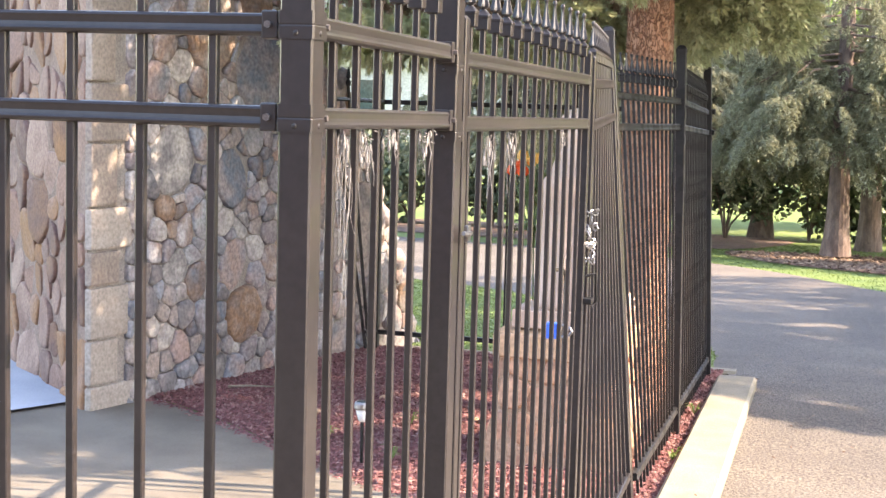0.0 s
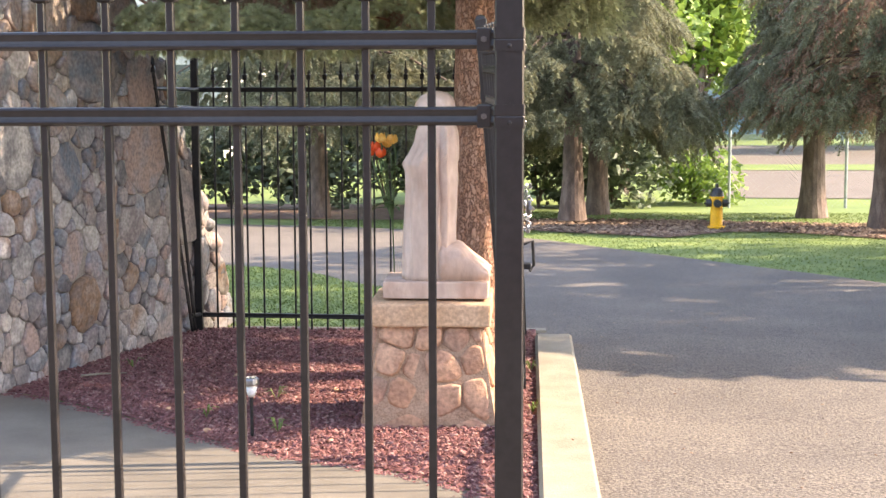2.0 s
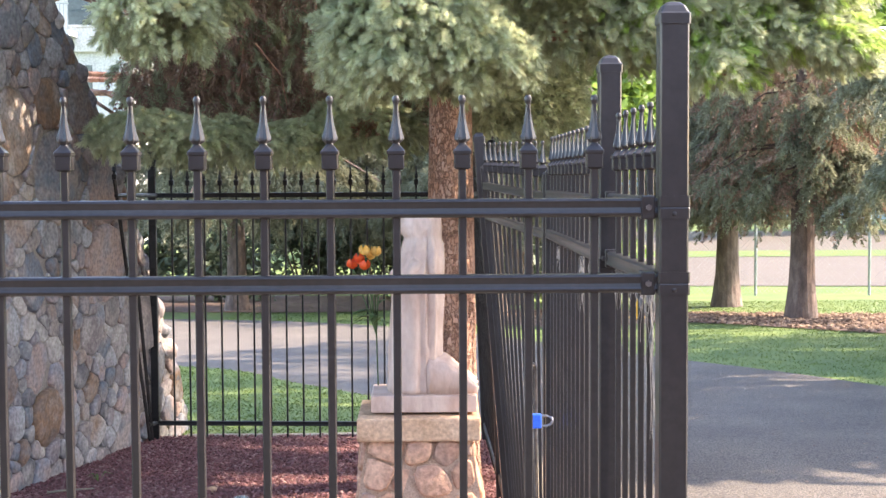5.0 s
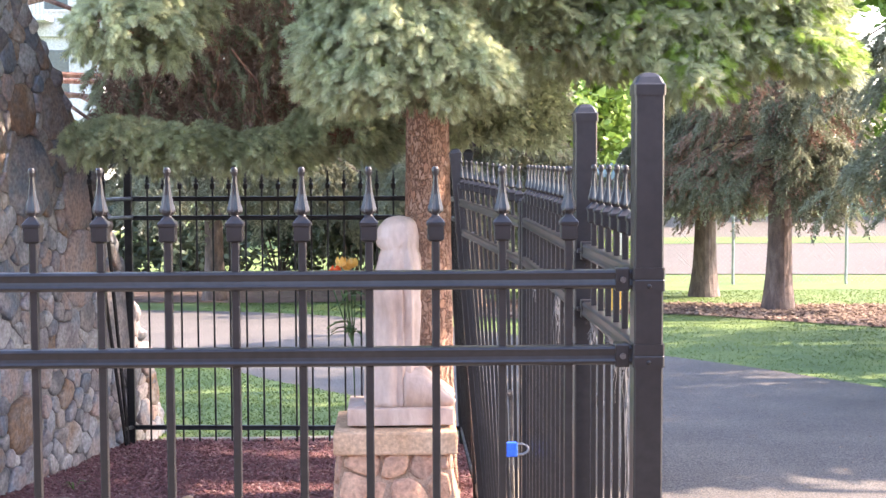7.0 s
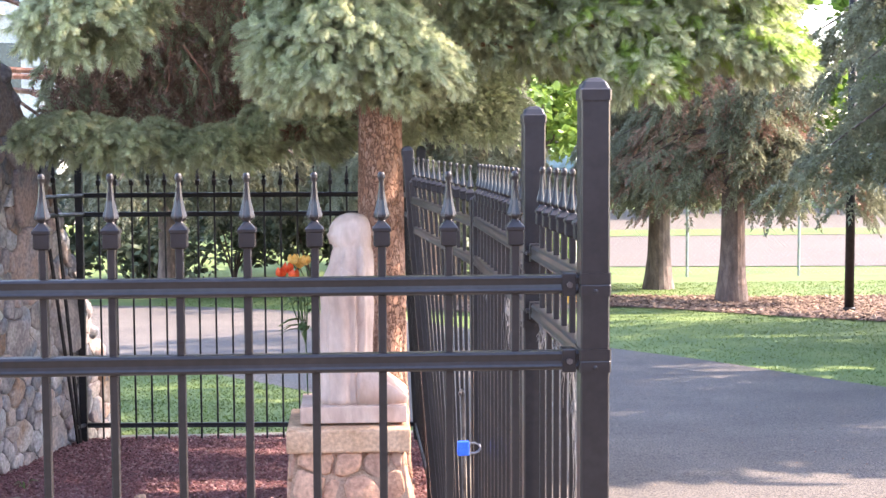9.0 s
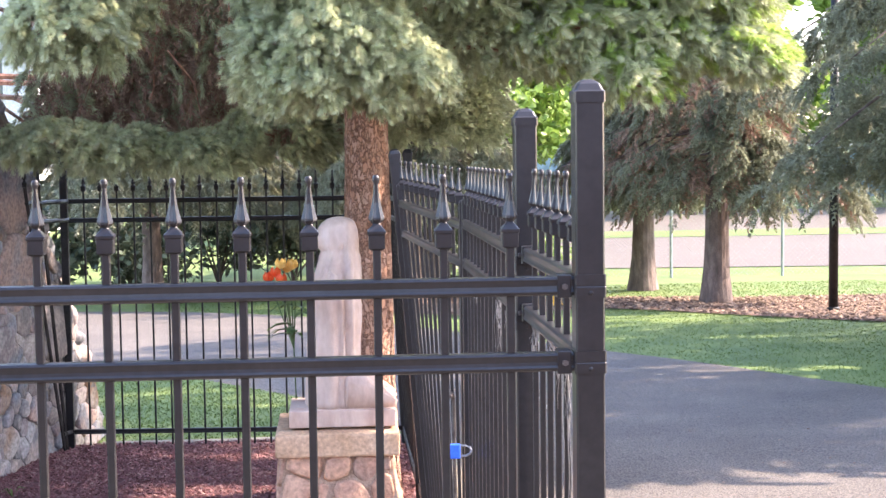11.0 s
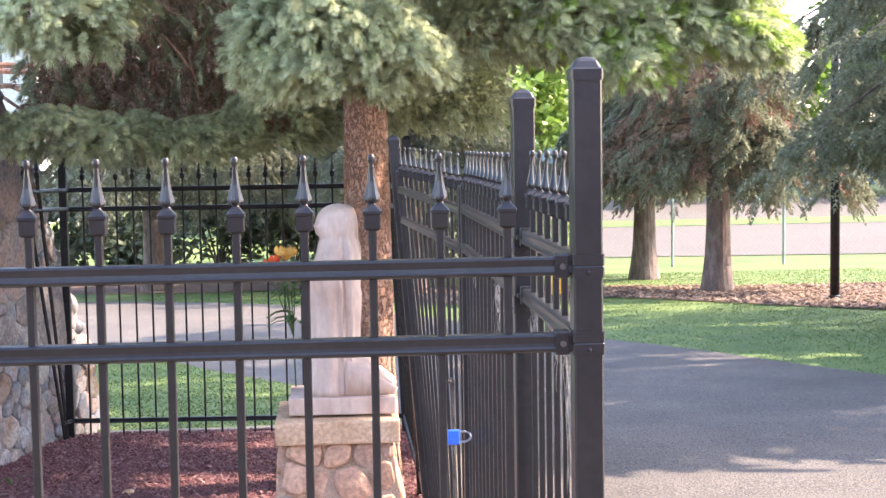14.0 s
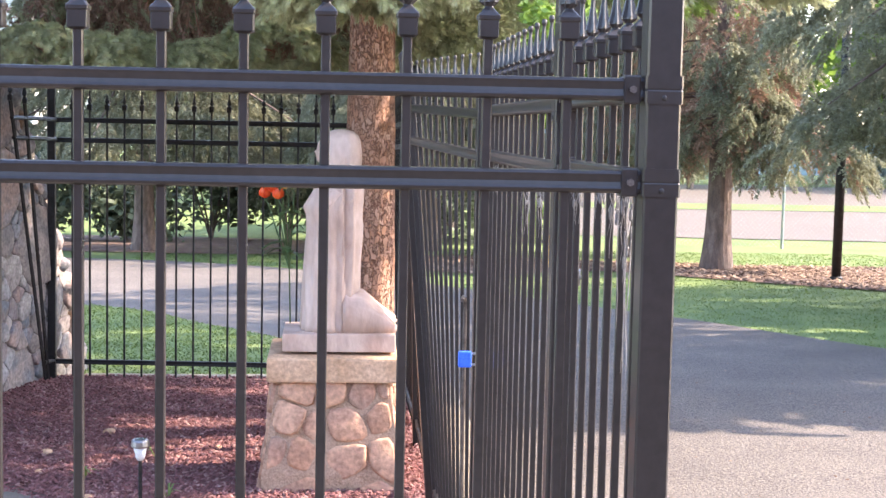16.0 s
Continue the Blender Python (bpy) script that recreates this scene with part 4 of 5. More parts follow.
def trunk_part(parent, h, r, mat, rng, flare=1.35, lean=0.0):
    n, rings = 18, []
    for i in range(22):
        t = i / 21
        z = -0.15 + (h + 0.15) * t
        k = r * (1 - 0.85 * t) * (1 + (flare - 1) * math.exp(-max(0, z) * 4))
        rings.append([(lean * t + k * math.cos(a) * (1 + 0.05 * math.sin(3 * a + z * 2) + rng.uniform(-0.03, 0.03)), k * math.sin(a) * (1 + 0.05 * math.sin(2 * a - z)) * 1.0, z) for a in (2 * math.pi * j / n for j in range(n))])
    return part("trunk", loft(bmesh.new(), rings), mat, parent)


TWIG_NEAR = twig(7, 7, 0.078, 0.031, 0.01, 1)
TWIG_FAR = twig(4, 4, 0.1, 0.034, 0.023, 2)
TWIG_MID = twig(6, 5, 0.1, 0.024, 0.01, 3)


def finish_tree(root, shoots, limbs, template, mat, bark, name="crown"):
    v, f = scatter(template, shoots)
    o = root.matrix_basis.translation
    v = v - np.array(o)
    c = new(name, from_arrays(name, v, f, mat))
    c.parent = root
    if limbs:
        for pts, r in limbs:
            part("limb", tube(bmesh.new(), [p - o for p in pts], r, 5, r * 0.2), bark, root)
    return c


def spruce(x, y, base, h, r_trunk, crown_from, radius, count, scale, mat, bark, label, seed, template=None, brown=None, taper=1.1, top=0.6):
    """A spruce: boughs all round, each a hanging curtain of shoots, thickest in the lower part of the crown."""
    rng = random.Random(seed)
    root = thing("spruce_tree", label, "tree", pose(x, y, base), group="spruce trees")
    trunk_part(root, h, r_trunk, bark, rng)
    boughs = []
    for w in range(64):
        t = (w / 64) ** 1.5
        z = base + crown_from + (h - crown_from) * t
        L = max(0.3, radius * (1 - t) ** taper * rng.uniform(0.6, 1.12))
        a = w * 2.4 + rng.uniform(-0.5, 0.5)
        boughs.append((a, z, L))
    shoots, limbs, inner = [], [], []
    weights = [b[2] * (2.2 if b[1] < base + crown_from + 2.5 else top) for b in boughs]
    for a, z, L in boughs:
        d = Vector((math.cos(a), math.sin(a), 0))
        o = Vector((x, y, z + 0.3 * L))
        limbs.append(([o, o + d * L * 0.5 + Vector((0, 0, -0.05 * L)), o + d * L * 0.95 + Vector((0, 0, -0.32 * L))], 0.01 + 0.01 * L))
    for a, z, L in rng.choices(boughs, weights, k=int(count / 5.5)):
        d = Vector((math.cos(a), math.sin(a), 0))
        s = Vector((-d.y, d.x, 0)) * rng.gauss(0, 0.42)
        t = 0.12 + 0.88 * rng.random() ** 0.55
        fan = L * 0.42 * (0.35 + 0.65 * math.sin(math.pi * min(1, t * 0.9)))
        sag = rng.random() ** 2 * 0.3 * min(L, 1.6) * (0.4 + 0.6 * t)
        p = Vector((x, y, z + 0.3 * L)) + d * (L * t) + s * fan + Vector((0, 0, -0.1 * L * t - 0.22 * L * t * t - sag - 0.12 * s.length_squared * L))
        e = d * rng.uniform(0.5, 1.0) + s * rng.uniform(0.4, 1.4) + Vector((rng.uniform(-0.25, 0.25), rng.uniform(-0.25, 0.25), -rng.uniform(0.05, 0.8)))
        spray(rng, p, e, 0.15 * scale * rng.uniform(0.6, 1.2), 0.045 * scale, 0.85 * scale, rng.uniform(0.3, 0.8), inner if brown and t < 0.85 and rng.random() < 0.45 else shoots)
    if inner:
        finish_tree(root, inner, [], template or TWIG_FAR, brown, bark, "inner_growth")
    finish_tree(root, shoots, limbs, template or TWIG_FAR, mat, bark)
    return root


def lobe(rng, c, r, n, shoots, axis, scale=1.0):
    """Shoots as a shingled shell over an uneven rounded mass, pointing away from the tree's axis and down."""
    c = Vector(c)
    for _ in range(int(n * 0.34)):
        u = Vector((rng.gauss(0, 1), rng.gauss(0, 1), rng.gauss(0, 1))).normalized()
        if u.z < -0.75:
            continue
        k = 1 + 0.16 * noise.noise(u * 2.6 + c * 3) + 0.1 * noise.noise(u * 6.0 + c * 5)
        k *= rng.choice((1.0, 1.0, 0.9, 0.78))
        p = c + Vector((u.x * r[0], u.y * r[1], u.z * r[2])) * k
        out = Vector((p.x - axis[0], p.y - axis[1], 0)).normalized()
        e = (out * 0.6 + u * 0.5 + Vector((rng.uniform(-0.35, 0.35), rng.uniform(-0.3, 0.2), -0.3 - 0.5 * rng.random()))).normalized()
        lat = e.cross(u)
        lat = lat.normalized() if lat.length > 0.05 else Vector((1, 0, 0))
        size = scale * rng.uniform(0.85, 1.2)
        shoots.append(aim(p, e, rng.uniform(0, 6.28), size))
        for side in (-1, 1):
            shoots.append(aim(p - e * 0.03 * size, e * 0.8 + lat * side * rng.uniform(0.5, 0.9) - u * 0.15, rng.uniform(0, 6.28), size * 0.82))


# the spruce behind the statue: its low boughs hang over the bed
TX, TY = -0.28, 6.45
rng = random.Random(11)
root = thing("spruce_tree", "blue spruce with a bare orange-brown lower trunk behind the statue", "tree", pose(TX, TY, g(TY)), group="spruce trees")
rings = []
for i in range(90):
    z = -0.15 + 4.2 * i / 89
    k = 0.165 * (1 - 0.09 * z) * (1 + 0.2 * math.exp(-max(0, z) * 4))
    rings.append([(math.cos(a) * k * (1 + 0.05 * noise.noise((math.cos(a) * 4, math.sin(a) * 4, z * 3)) + 0.035 * noise.noise((math.cos(a) * 9, math.sin(a) * 9, z * 13))), math.sin(a) * k * (1 + 0.05 * noise.noise((math.cos(a) * 4, math.sin(a) * 4, z * 3 + 5))), z) for a in (2 * math.pi * j / 40 for j in range(40))])
part("trunk", loft(bmesh.new(), rings), PLATES, root)
part("upper_trunk", loft(bmesh.new(), [circle(0.1, 4.0, 12), circle(0.02, 9.5, 12)]), BARK, root)
AX = (TX, TY)
shoots, limbs = [], []
LOBES = [((-0.47, 5.0, 2.38), (0.46, 0.55, 0.19), 1400), ((-0.48, 4.95, 2.55), (0.46, 0.55, 0.26), 1600), ((-0.52, 5.0, 2.85), (0.42, 0.55, 0.3), 1500), ((-0.8, 5.1, 2.42), (0.2, 0.4, 0.13), 380), ((-0.1, 4.9, 2.42), (0.22, 0.4, 0.15), 500), ((-0.45, 5.1, 3.2), (0.36, 0.45, 0.28), 400),
         ((0.42, 5.75, 2.62), (0.42, 0.5, 0.28), 1000), ((0.85, 5.5, 2.6), (0.4, 0.5, 0.24), 1000), ((1.25, 5.3, 2.58), (0.35, 0.4, 0.2), 800), ((1.6, 5.2, 2.52), (0.28, 0.3, 0.13), 500), ((1.78, 5.2, 2.43), (0.16, 0.22, 0.08), 240), ((1.05, 5.2, 2.38), (0.25, 0.35, 0.15), 450), ((1.45, 5.3, 2.85), (0.4, 0.45, 0.2), 800), ((0.8, 5.6, 2.95), (0.5, 0.5, 0.25), 900),
         ((0.15, 6.9, 2.28), (0.42, 0.4, 0.26), 700), ((0.2, 5.3, 2.95), (0.35, 0.45, 0.28), 700), ((1.2, 5.6, 3.2), (0.7, 0.6, 0.25), 800),
         ((0.9, 5.0, 3.15), (0.9, 0.6, 0.2), 700), ((1.8, 5.2, 3.3), (0.6, 0.6, 0.22), 350), ((0.1, 4.75, 3.35), (0.6, 0.6, 0.22), 300),
         ((0.95, 7.2, 2.8), (0.7, 0.6, 0.35), 700), ((0.2, 7.6, 3.05), (0.7, 0.6, 0.35), 700), ((1.55, 6.6, 2.95), (0.7, 0.6, 0.32), 700), ((0.3, 6.4, 3.25), (0.8, 0.7, 0.3), 700), ((1.0, 8.3, 2.95), (0.8, 0.6, 0.35), 600), ((1.9, 7.6, 3.2), (0.7, 0.7, 0.35), 600), ((2.0, 5.9, 3.2), (0.5, 0.6, 0.3), 500)]
fresh_sunlit, back = [], []
for c, r, n in LOBES:
    far_side = c[1] > 6.3
    lobe(rng, c, r, n, back if far_side else shoots, AX, 1.35 if far_side else 1.0)
    # new growth, coloured brighter on the sunward lobes to give them sunlit tips
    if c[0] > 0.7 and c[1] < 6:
        lobe(rng, (c[0] + 0.05, c[1] + 0.03, c[2] + 0.03), (r[0] * 1.02, r[1] * 1.02, r[2] * 1.02), int(n * 0.5), fresh_sunlit, AX)
    o = Vector((TX, TY, c[2] + 0.25))
    limbs.append(([o, o.lerp(Vector(c), 0.5) + Vector((0, 0, 0.08)), Vector(c) + Vector((r[0] * 0.3, -r[1] * 0.5, -0.05))], 0.02))
finish_tree(root, shoots, limbs, TWIG_NEAR, NEEDLE_BLUE, BARK)
finish_tree(root, fresh_sunlit, [], TWIG_NEAR, NEEDLE_NEW_SUNLIT, BARK, "new_growth")
finish_tree(root, back, [], TWIG_FAR, NEEDLE_BLUE, BARK, "back_crown")
shoots, limbs = [], []
for w in range(130):
    z = 3.55 + 5.8 * (w / 130)
    L = 2.5 * (1 - w / 140) ** 0.8
    a = w * 2.4
    bough(rng, (TX, TY, z + 0.2), (TX + math.cos(a) * L, TY + math.sin(a) * L, z - 0.1), L * 0.45, 24, 0.1, 2.2, shoots, limbs, 0.03)
finish_tree(root, shoots, limbs, TWIG_FAR, NEEDLE_BLUE, BARK, "upper_crown")

# the spruce behind the stone wall: green boughs before brown, bare inner twigs that hang over the bed
rng = random.Random(52)
LX, LY = -3.9, 9.8
root = thing("spruce_tree", "old spruce with dead brown inner twigs behind the stone wall", "tree", pose(LX, LY, g(LY)), group="spruce trees")
trunk_part(root, 9.0, 0.2, BARK_GREY, rng)
shoots, dead, limbs = [], [], []
for c, r, n in [((-1.8, 5.0, 2.62), (0.3, 0.4, 0.22), 700), ((-1.75, 5.2, 2.9), (0.3, 0.5, 0.25), 500), ((-1.75, 5.6, 2.85), (0.3, 0.4, 0.25), 400), ((-2.17, 6.7, 2.06), (0.36, 0.4, 0.17), 500), ((-1.75, 6.6, 2.02), (0.34, 0.4, 0.16), 550), ((-1.3, 6.6, 2.0), (0.34, 0.4, 0.14), 520), ((-0.85, 6.8, 2.1), (0.34, 0.4, 0.2), 550), ((-0.42, 7.8, 2.15), (0.5, 0.4, 0.2), 450),
                ((-0.85, 7.9, 3.0), (0.4, 0.4, 0.3), 350), ((-1.7, 7.4, 3.4), (1.2, 1.0, 0.25), 900)]:
    lobe(rng, c, r, n, shoots, (LX, LY), 1.05)
    o = Vector((LX, LY, c[2] + 0.5))
    limbs.append(([o, o.lerp(Vector(c), 0.55) + Vector((0, 0, 0.15)), Vector(c)], 0.03))
for k in range(3600):
    p = Vector((rng.uniform(-2.45, -0.4), rng.uniform(6.9, 8.2), 2.15 + 1.1 * rng.random()))
    (shoots if k % 4 == 0 else dead).append(aim(p, (rng.uniform(-0.5, 0.7), rng.uniform(-0.5, 0.3), -rng.uniform(0.3, 1.4)), rng.uniform(0, 6.28), rng.uniform(1.0, 1.8)))
for _ in range(34):
    p = Vector((rng.uniform(-2.0, -0.7), rng.uniform(6.8, 8.0), rng.uniform(2.6, 3.3)))
    q = p + Vector((rng.uniform(-0.25, 0.3), rng.uniform(-0.3, 0.1), -rng.uniform(0.3, 0.7)))
    limbs.append(([p, p.lerp(q, 0.5) + Vector((0.05, 0, 0.06)), q], 0.008))
finish_tree(root, dead, [], TWIG_MID, NEEDLE_BROWN, BARK_GREY, "inner_growth")
finish_tree(root, shoots, limbs, TWIG_NEAR, NEEDLE_BLUE, BARK)

spruce(6.05, 22.8, g(22.8), 8, 0.235, 2.0, 2.3, 10000, 1.9, NEEDLE_GREEN, BARK_GREY, "dark green spruce with a bare lower trunk on the lawn", 21, brown=NEEDLE_BROWN)
spruce(5.6, 26.9, g(26.9), 8, 0.25, 2.2, 2.3, 9000, 2.0, NEEDLE_GREEN, BARK_GREY, "dark green spruce with a bare lower trunk on the lawn", 22, brown=NEEDLE_BROWN)
spruce(0.83, 24.5, -0.72, 8, 0.2, 1.8, 2.4, 9500, 2.0, NEEDLE_GREEN, BARK_GREY, "grey-green spruce with a bare lower trunk by the drive", 23)
spruce(1.45, 28.2, g(28.2), 9, 0.22, 1.9, 2.3, 8000, 2.3, NEEDLE_GREEN, BARK_GREY, "dark green spruce behind another by the drive", 24)
spruce(8.5, 16.5, g(16.5), 18, 0.25, 2.3, 3.4, 17000, 2.2, NEEDLE_GREEN, BARK_GREY, "blue-grey spruce with drooping boughs", 25, taper=0.5, top=1.7)
spruce(-4.1, 26.5, g(26.5), 9, 0.2, 2.0, 3.4, 9000, 2.4, NEEDLE_GREEN, BARK_GREY, "grey-green spruce before the hedge", 26)
spruce(-0.8, 32.0, g(32), 10, 0.25, 2.0, 3.0, 6000, 3.0, NEEDLE_GREEN, BARK_GREY, "dark spruce at the back of the lawn", 28)
spruce(26.0, 64.0, g(64), 19, 0.3, 1.5, 5.0, 5000, 5.0, NEEDLE_GREEN, BARK_GREY, "dark spruce at the edge of the lawn", 29)
spruce(9.8, 9.9, g(9.9), 13, 0.25, 1.4, 3.4, 9000, 3.8, NEEDLE_GREEN, BARK_GREY, "spruce beside the drive that throws shade on it", 30, taper=0.7, top=1.8)
spruce(12.5, 13.4, g(13.4), 17, 0.25, 1.4, 3.7, 9000, 4.2, NEEDLE_GREEN, BARK_GREY, "spruce beside the drive that throws shade on the lawn", 31, taper=0.7, top=1.8)


def leaf_cloud(name, label, category, x, y, base, blobs, count, size, mat, seed, trunk=None, bark=None):
    """A broad-leaved plant: leaves thick towards the outside of several uneven lobes, on a stem with limbs."""
    rng = random.Random(seed)
    root = thing(name, label, category, pose(x, y, base))
    mats = []
    for _ in range(count):
        bx, by, bz, br = rng.choice(blobs)
        d = Vector((rng.gauss(0, 1), rng.gauss(0, 1), rng.gauss(0, 1))).normalized()
        r = br * rng.random() ** 0.35 * (1 + 0.25 * noise.noise(d * 2.3 + Vector((seed, bx, by))))
        p = (bx + d.x * r, by + d.y * r, max(0.03, bz + d.z * r * 0.85))
        mats.append(aim(p, (rng.uniform(-1, 1), rng.uniform(-1, 1), rng.uniform(-0.8, 0.5)), rng.uniform(0, 6.28), size * rng.uniform(0.6, 1.3)))
    v = np.array([(0, 0, 0), (0.4, 0.3, 0.06), (1, 0, -0.05), (0.4, -0.3, 0.06)], np.float32)
    out, f = scatter((v, np.array([(0, 1, 2), (0, 2, 3)], np.int32)), mats)
    c = new("foliage", from_arrays("foliage", out, f, mat))
    c.parent = root
    bm = bmesh.new()
    h = trunk or 0.5
    for bx, by, bz, br in blobs:
        tube(bm, [(0, 0, -0.1), (bx * 0.15, by * 0.15, min(h, bz) * 0.6), (bx * 0.7, by * 0.7, bz * 0.85), (bx, by, bz + br * 0.4)], 0.14 if trunk else 0.03, 6, 0.015)
    part("stem", bm, bark or BARK_GREY, root)
    return root


rng = random.Random(8)
for i in range(9):
    x = -12 + i * 1.75
    leaf_cloud("shrub", "dark dense hedge shrub at the back of the lawn", "shrub", x, 31.0 + rng.uniform(-0.8, 0.8), g(31), [(rng.uniform(-0.8, 0.8), rng.uniform(-0.5, 0.5), rng.uniform(0.5, 1.9), rng.uniform(0.6, 0.95)) for _ in range(7)], 2600, 0.2, LEAF_DARK, 40 + i)
for i, (x, y, hh) in enumerate(((-22, 44, 8), (-2, 46, 8), (6, 52, 8), (14, 58, 9), (24, 62, 10), (32, 60, 9), (2.5, 36, 5.5), (10, 72, 15), (20, 74, 16), (30, 76, 16), (0, 70, 15), (-6, 66, 13), (40, 74, 15))):
    leaf_cloud("broadleaf_tree", "bright green broad-leaved tree in the distance", "tree", x, y, g(y), [(rng.uniform(-2, 2) * hh / 8, rng.uniform(-1.6, 1.6) * hh / 8, hh * rng.uniform(0.3, 0.95), rng.uniform(1.0, 1.9) * hh / 8) for _ in range(12)], 5200, 0.05 * hh, LEAF, 60 + i, trunk=hh * 0.4)
leaf_cloud("shrub", "bright green shrub behind the spruces", "shrub", 4.0, 33, g(33), [(rng.uniform(-0.8, 0.8), rng.uniform(-0.5, 0.5), rng.uniform(0.4, 1.3), 0.7) for _ in range(6)], 1500, 0.2, LEAF, 77)

# ---- lawn, mulch, litter ----


def stuff(name, label, category, template, mats, mat):
    v, f = scatter(template, mats)
    return tagged(new(name, from_arrays(name, v, f, mat)), label, category, kind="stuff")


BEDS = [(2.2, 20.4), (3.9, 21.9), (7.0, 18.4), (12, 14.5), (13, 23.0), (7.5, 23.9), (4.66, 24.6), (1.5, 25.7), (-1.0, 25), (-0.2, 22.5)]
litter_bed = sheet("needle_bed", smooth_line(BEDS + BEDS[:1], 4)[:-1], LITTER, -0.012, "bed of dry brown needle litter under the spruces", "ground")
sheet("needle_bed_back", smooth_line([(-12, 26.6), (-6, 26.0), (-2.2, 25.6), (-0.6, 27), (-0.4, 31.5), (-6, 32.5), (-13, 32)], 3), LITTER, -0.012, "bed of dark brown litter before the hedge", "ground")
blade = (np.array([(-0.006, 0, 0), (0.006, 0, 0), (0.012, 0.012, 1)], np.float32), np.array([(0, 1, 2)], np.int32))
rng = random.Random(5)
PATCH = PATCH_EDGE + [(-0.1, 8.62), (-2.3, 8.62), (-2.3, 9.2), (-12, 10)]
sheet("lawn_patch", PATCH, TURF, 0.004, "small mown lawn between the fence and the drive", "lawn")
mats = []
while len(mats) < 26000:
    x, y = rng.uniform(-5, 0.1), rng.uniform(8.6, 15.5)
    if inside(x, y, PATCH):
        s, a = rng.uniform(0.012, 0.024), rng.uniform(0, 6.28)
        mats.append([[math.cos(a) * 1.2, -math.sin(a), rng.uniform(-0.03, 0.03), x], [math.sin(a) * 1.2, math.cos(a), rng.uniform(-0.03, 0.03), y], [0, 0, s, g(y) + 0.002], [0, 0, 0, 1]])
n0 = 0
ROADBED = smooth_line(BEDS + BEDS[:1], 4)
while n0 < 46000:
    y = 9 + 20 * rng.random() ** 1.2
    x = rng.uniform(-4, 11)
    if not inside(x, y, ROAD) and not inside(x, y, ROADBED) and (x > 1 or y > 19) and y > 10 - x * 0.2:
        s, a = rng.uniform(0.012, 0.024) * (1 + y / 60), rng.uniform(0, 6.28)
        w = 0.9 + y / 26
        mats.append([[math.cos(a) * w, -math.sin(a) * w, rng.uniform(-0.03, 0.03), x], [math.sin(a) * w, math.cos(a) * w, rng.uniform(-0.03, 0.03), y], [0, 0, s, g(y) - 0.035], [0, 0, 0, 1]])
        n0 += 1
stuff("grass", "mown green lawn grass", "grass", blade, mats, BLADE)

cv = np.array([(-1, -0.5, 0), (1, -0.4, 0.1), (0.9, 0.5, 0), (-0.9, 0.4, 0.1), (-0.7, -0.3, 0.5), (0.6, -0.25, 0.6), (0.6, 0.3, 0.5), (-0.6, 0.25, 0.6)], np.float32)
cf = np.array([(4, 5, 6), (4, 6, 7), (0, 1, 5), (0, 5, 4), (1, 2, 6), (1, 6, 5), (2, 3, 7), (2, 7, 6), (3, 0, 4), (3, 4, 7)], np.int32)


def flat_pose(x, y, z, s, rng, tilt=0.5):
    m = pose(x, y, z, math.degrees(rng.uniform(-tilt, tilt)), math.degrees(rng.uniform(-tilt, tilt)), rng.uniform(0, 360)) @ Matrix.Diagonal((s, s * rng.uniform(0.4, 0.9), s * rng.uniform(0.5, 1.0), 1))
    return [list(r) for r in m]


mats = []
while len(mats) < 36000:
    x, y = rng.uniform(-3.3, 0.1), rng.uniform(2.9, 8.42)
    if inside(x, y, BED):
        mats.append(flat_pose(x, y, g(y) + 0.02 + rng.uniform(0, 0.012), rng.uniform(0.007, 0.017), rng, 0.7))
for _ in range(1500):
    a, b = rng.choice(list(zip(APRON, APRON[1:])))
    t, off = rng.random(), abs(rng.gauss(0, 0.035))
    nx, ny = b[1] - a[1], a[0] - b[0]
    k = off / max(1e-6, math.hypot(nx, ny))
    x, y = a[0] + (b[0] - a[0]) * t + nx * k, a[1] + (b[1] - a[1]) * t + ny * k
    mats.append(flat_pose(x, y, g(y) + 0.014, rng.uniform(0.006, 0.014), rng, 0.4))
stuff("wood_chips", "red-brown wood-chip mulch", "mulch", (cv, cf), mats, CHIP)
mats = []
while len(mats) < 9000:
    x, y = rng.uniform(-1.5, 12), rng.uniform(14, 28)
    if inside(x, y, ROADBED):
        mats.append(flat_pose(x, y, g(y) - 0.005, rng.uniform(0.02, 0.06), rng))
for _ in range(260):
    x, y = rng.uniform(0.2, 3.5), rng.uniform(1.5, 12)
    mats.append(flat_pose(x, y, g(y) + (0.072 if 0.09 < x < 0.34 and y < 7.85 else 0.004), rng.uniform(0.004, 0.011), rng, 0.2))
stuff("litter", "dry leaves and twigs on the ground", "leaf litter", (cv, cf), mats, LITTER_BIT)

# ---- court, posts, far building ----
sheet("court", [(4.5, 34.5), (60, 30), (90, 58), (6, 62)], COURT, -0.01, "pale pink hard court beyond the lawn", "court")
sheet("court_green", [(22, 36), (60, 34), (70, 52), (24, 54)], COURT_GREEN, 0.0, "green painted playing area of the court", "court")
sheet("lawn_strip", [(3, 45), (90, 45), (90, 48), (3, 48)], TURF, 0.004, "strip of lawn across the court", "lawn")
lp = thing("metal_pole", "dark metal pole standing in the litter bed", "pole", pose(7.3, 20.35, g(20.35)))
part("shaft", loft(bmesh.new(), [circle(0.075, -0.1, 12), circle(0.07, 5, 12)]), PAINT_FAR, lp, smooth=True)
part("foot", loft(bmesh.new(), [circle(0.1, -0.05, 12), circle(0.1, 0.03, 12), circle(0.075, 0.05, 12)]), PAINT_FAR, lp)
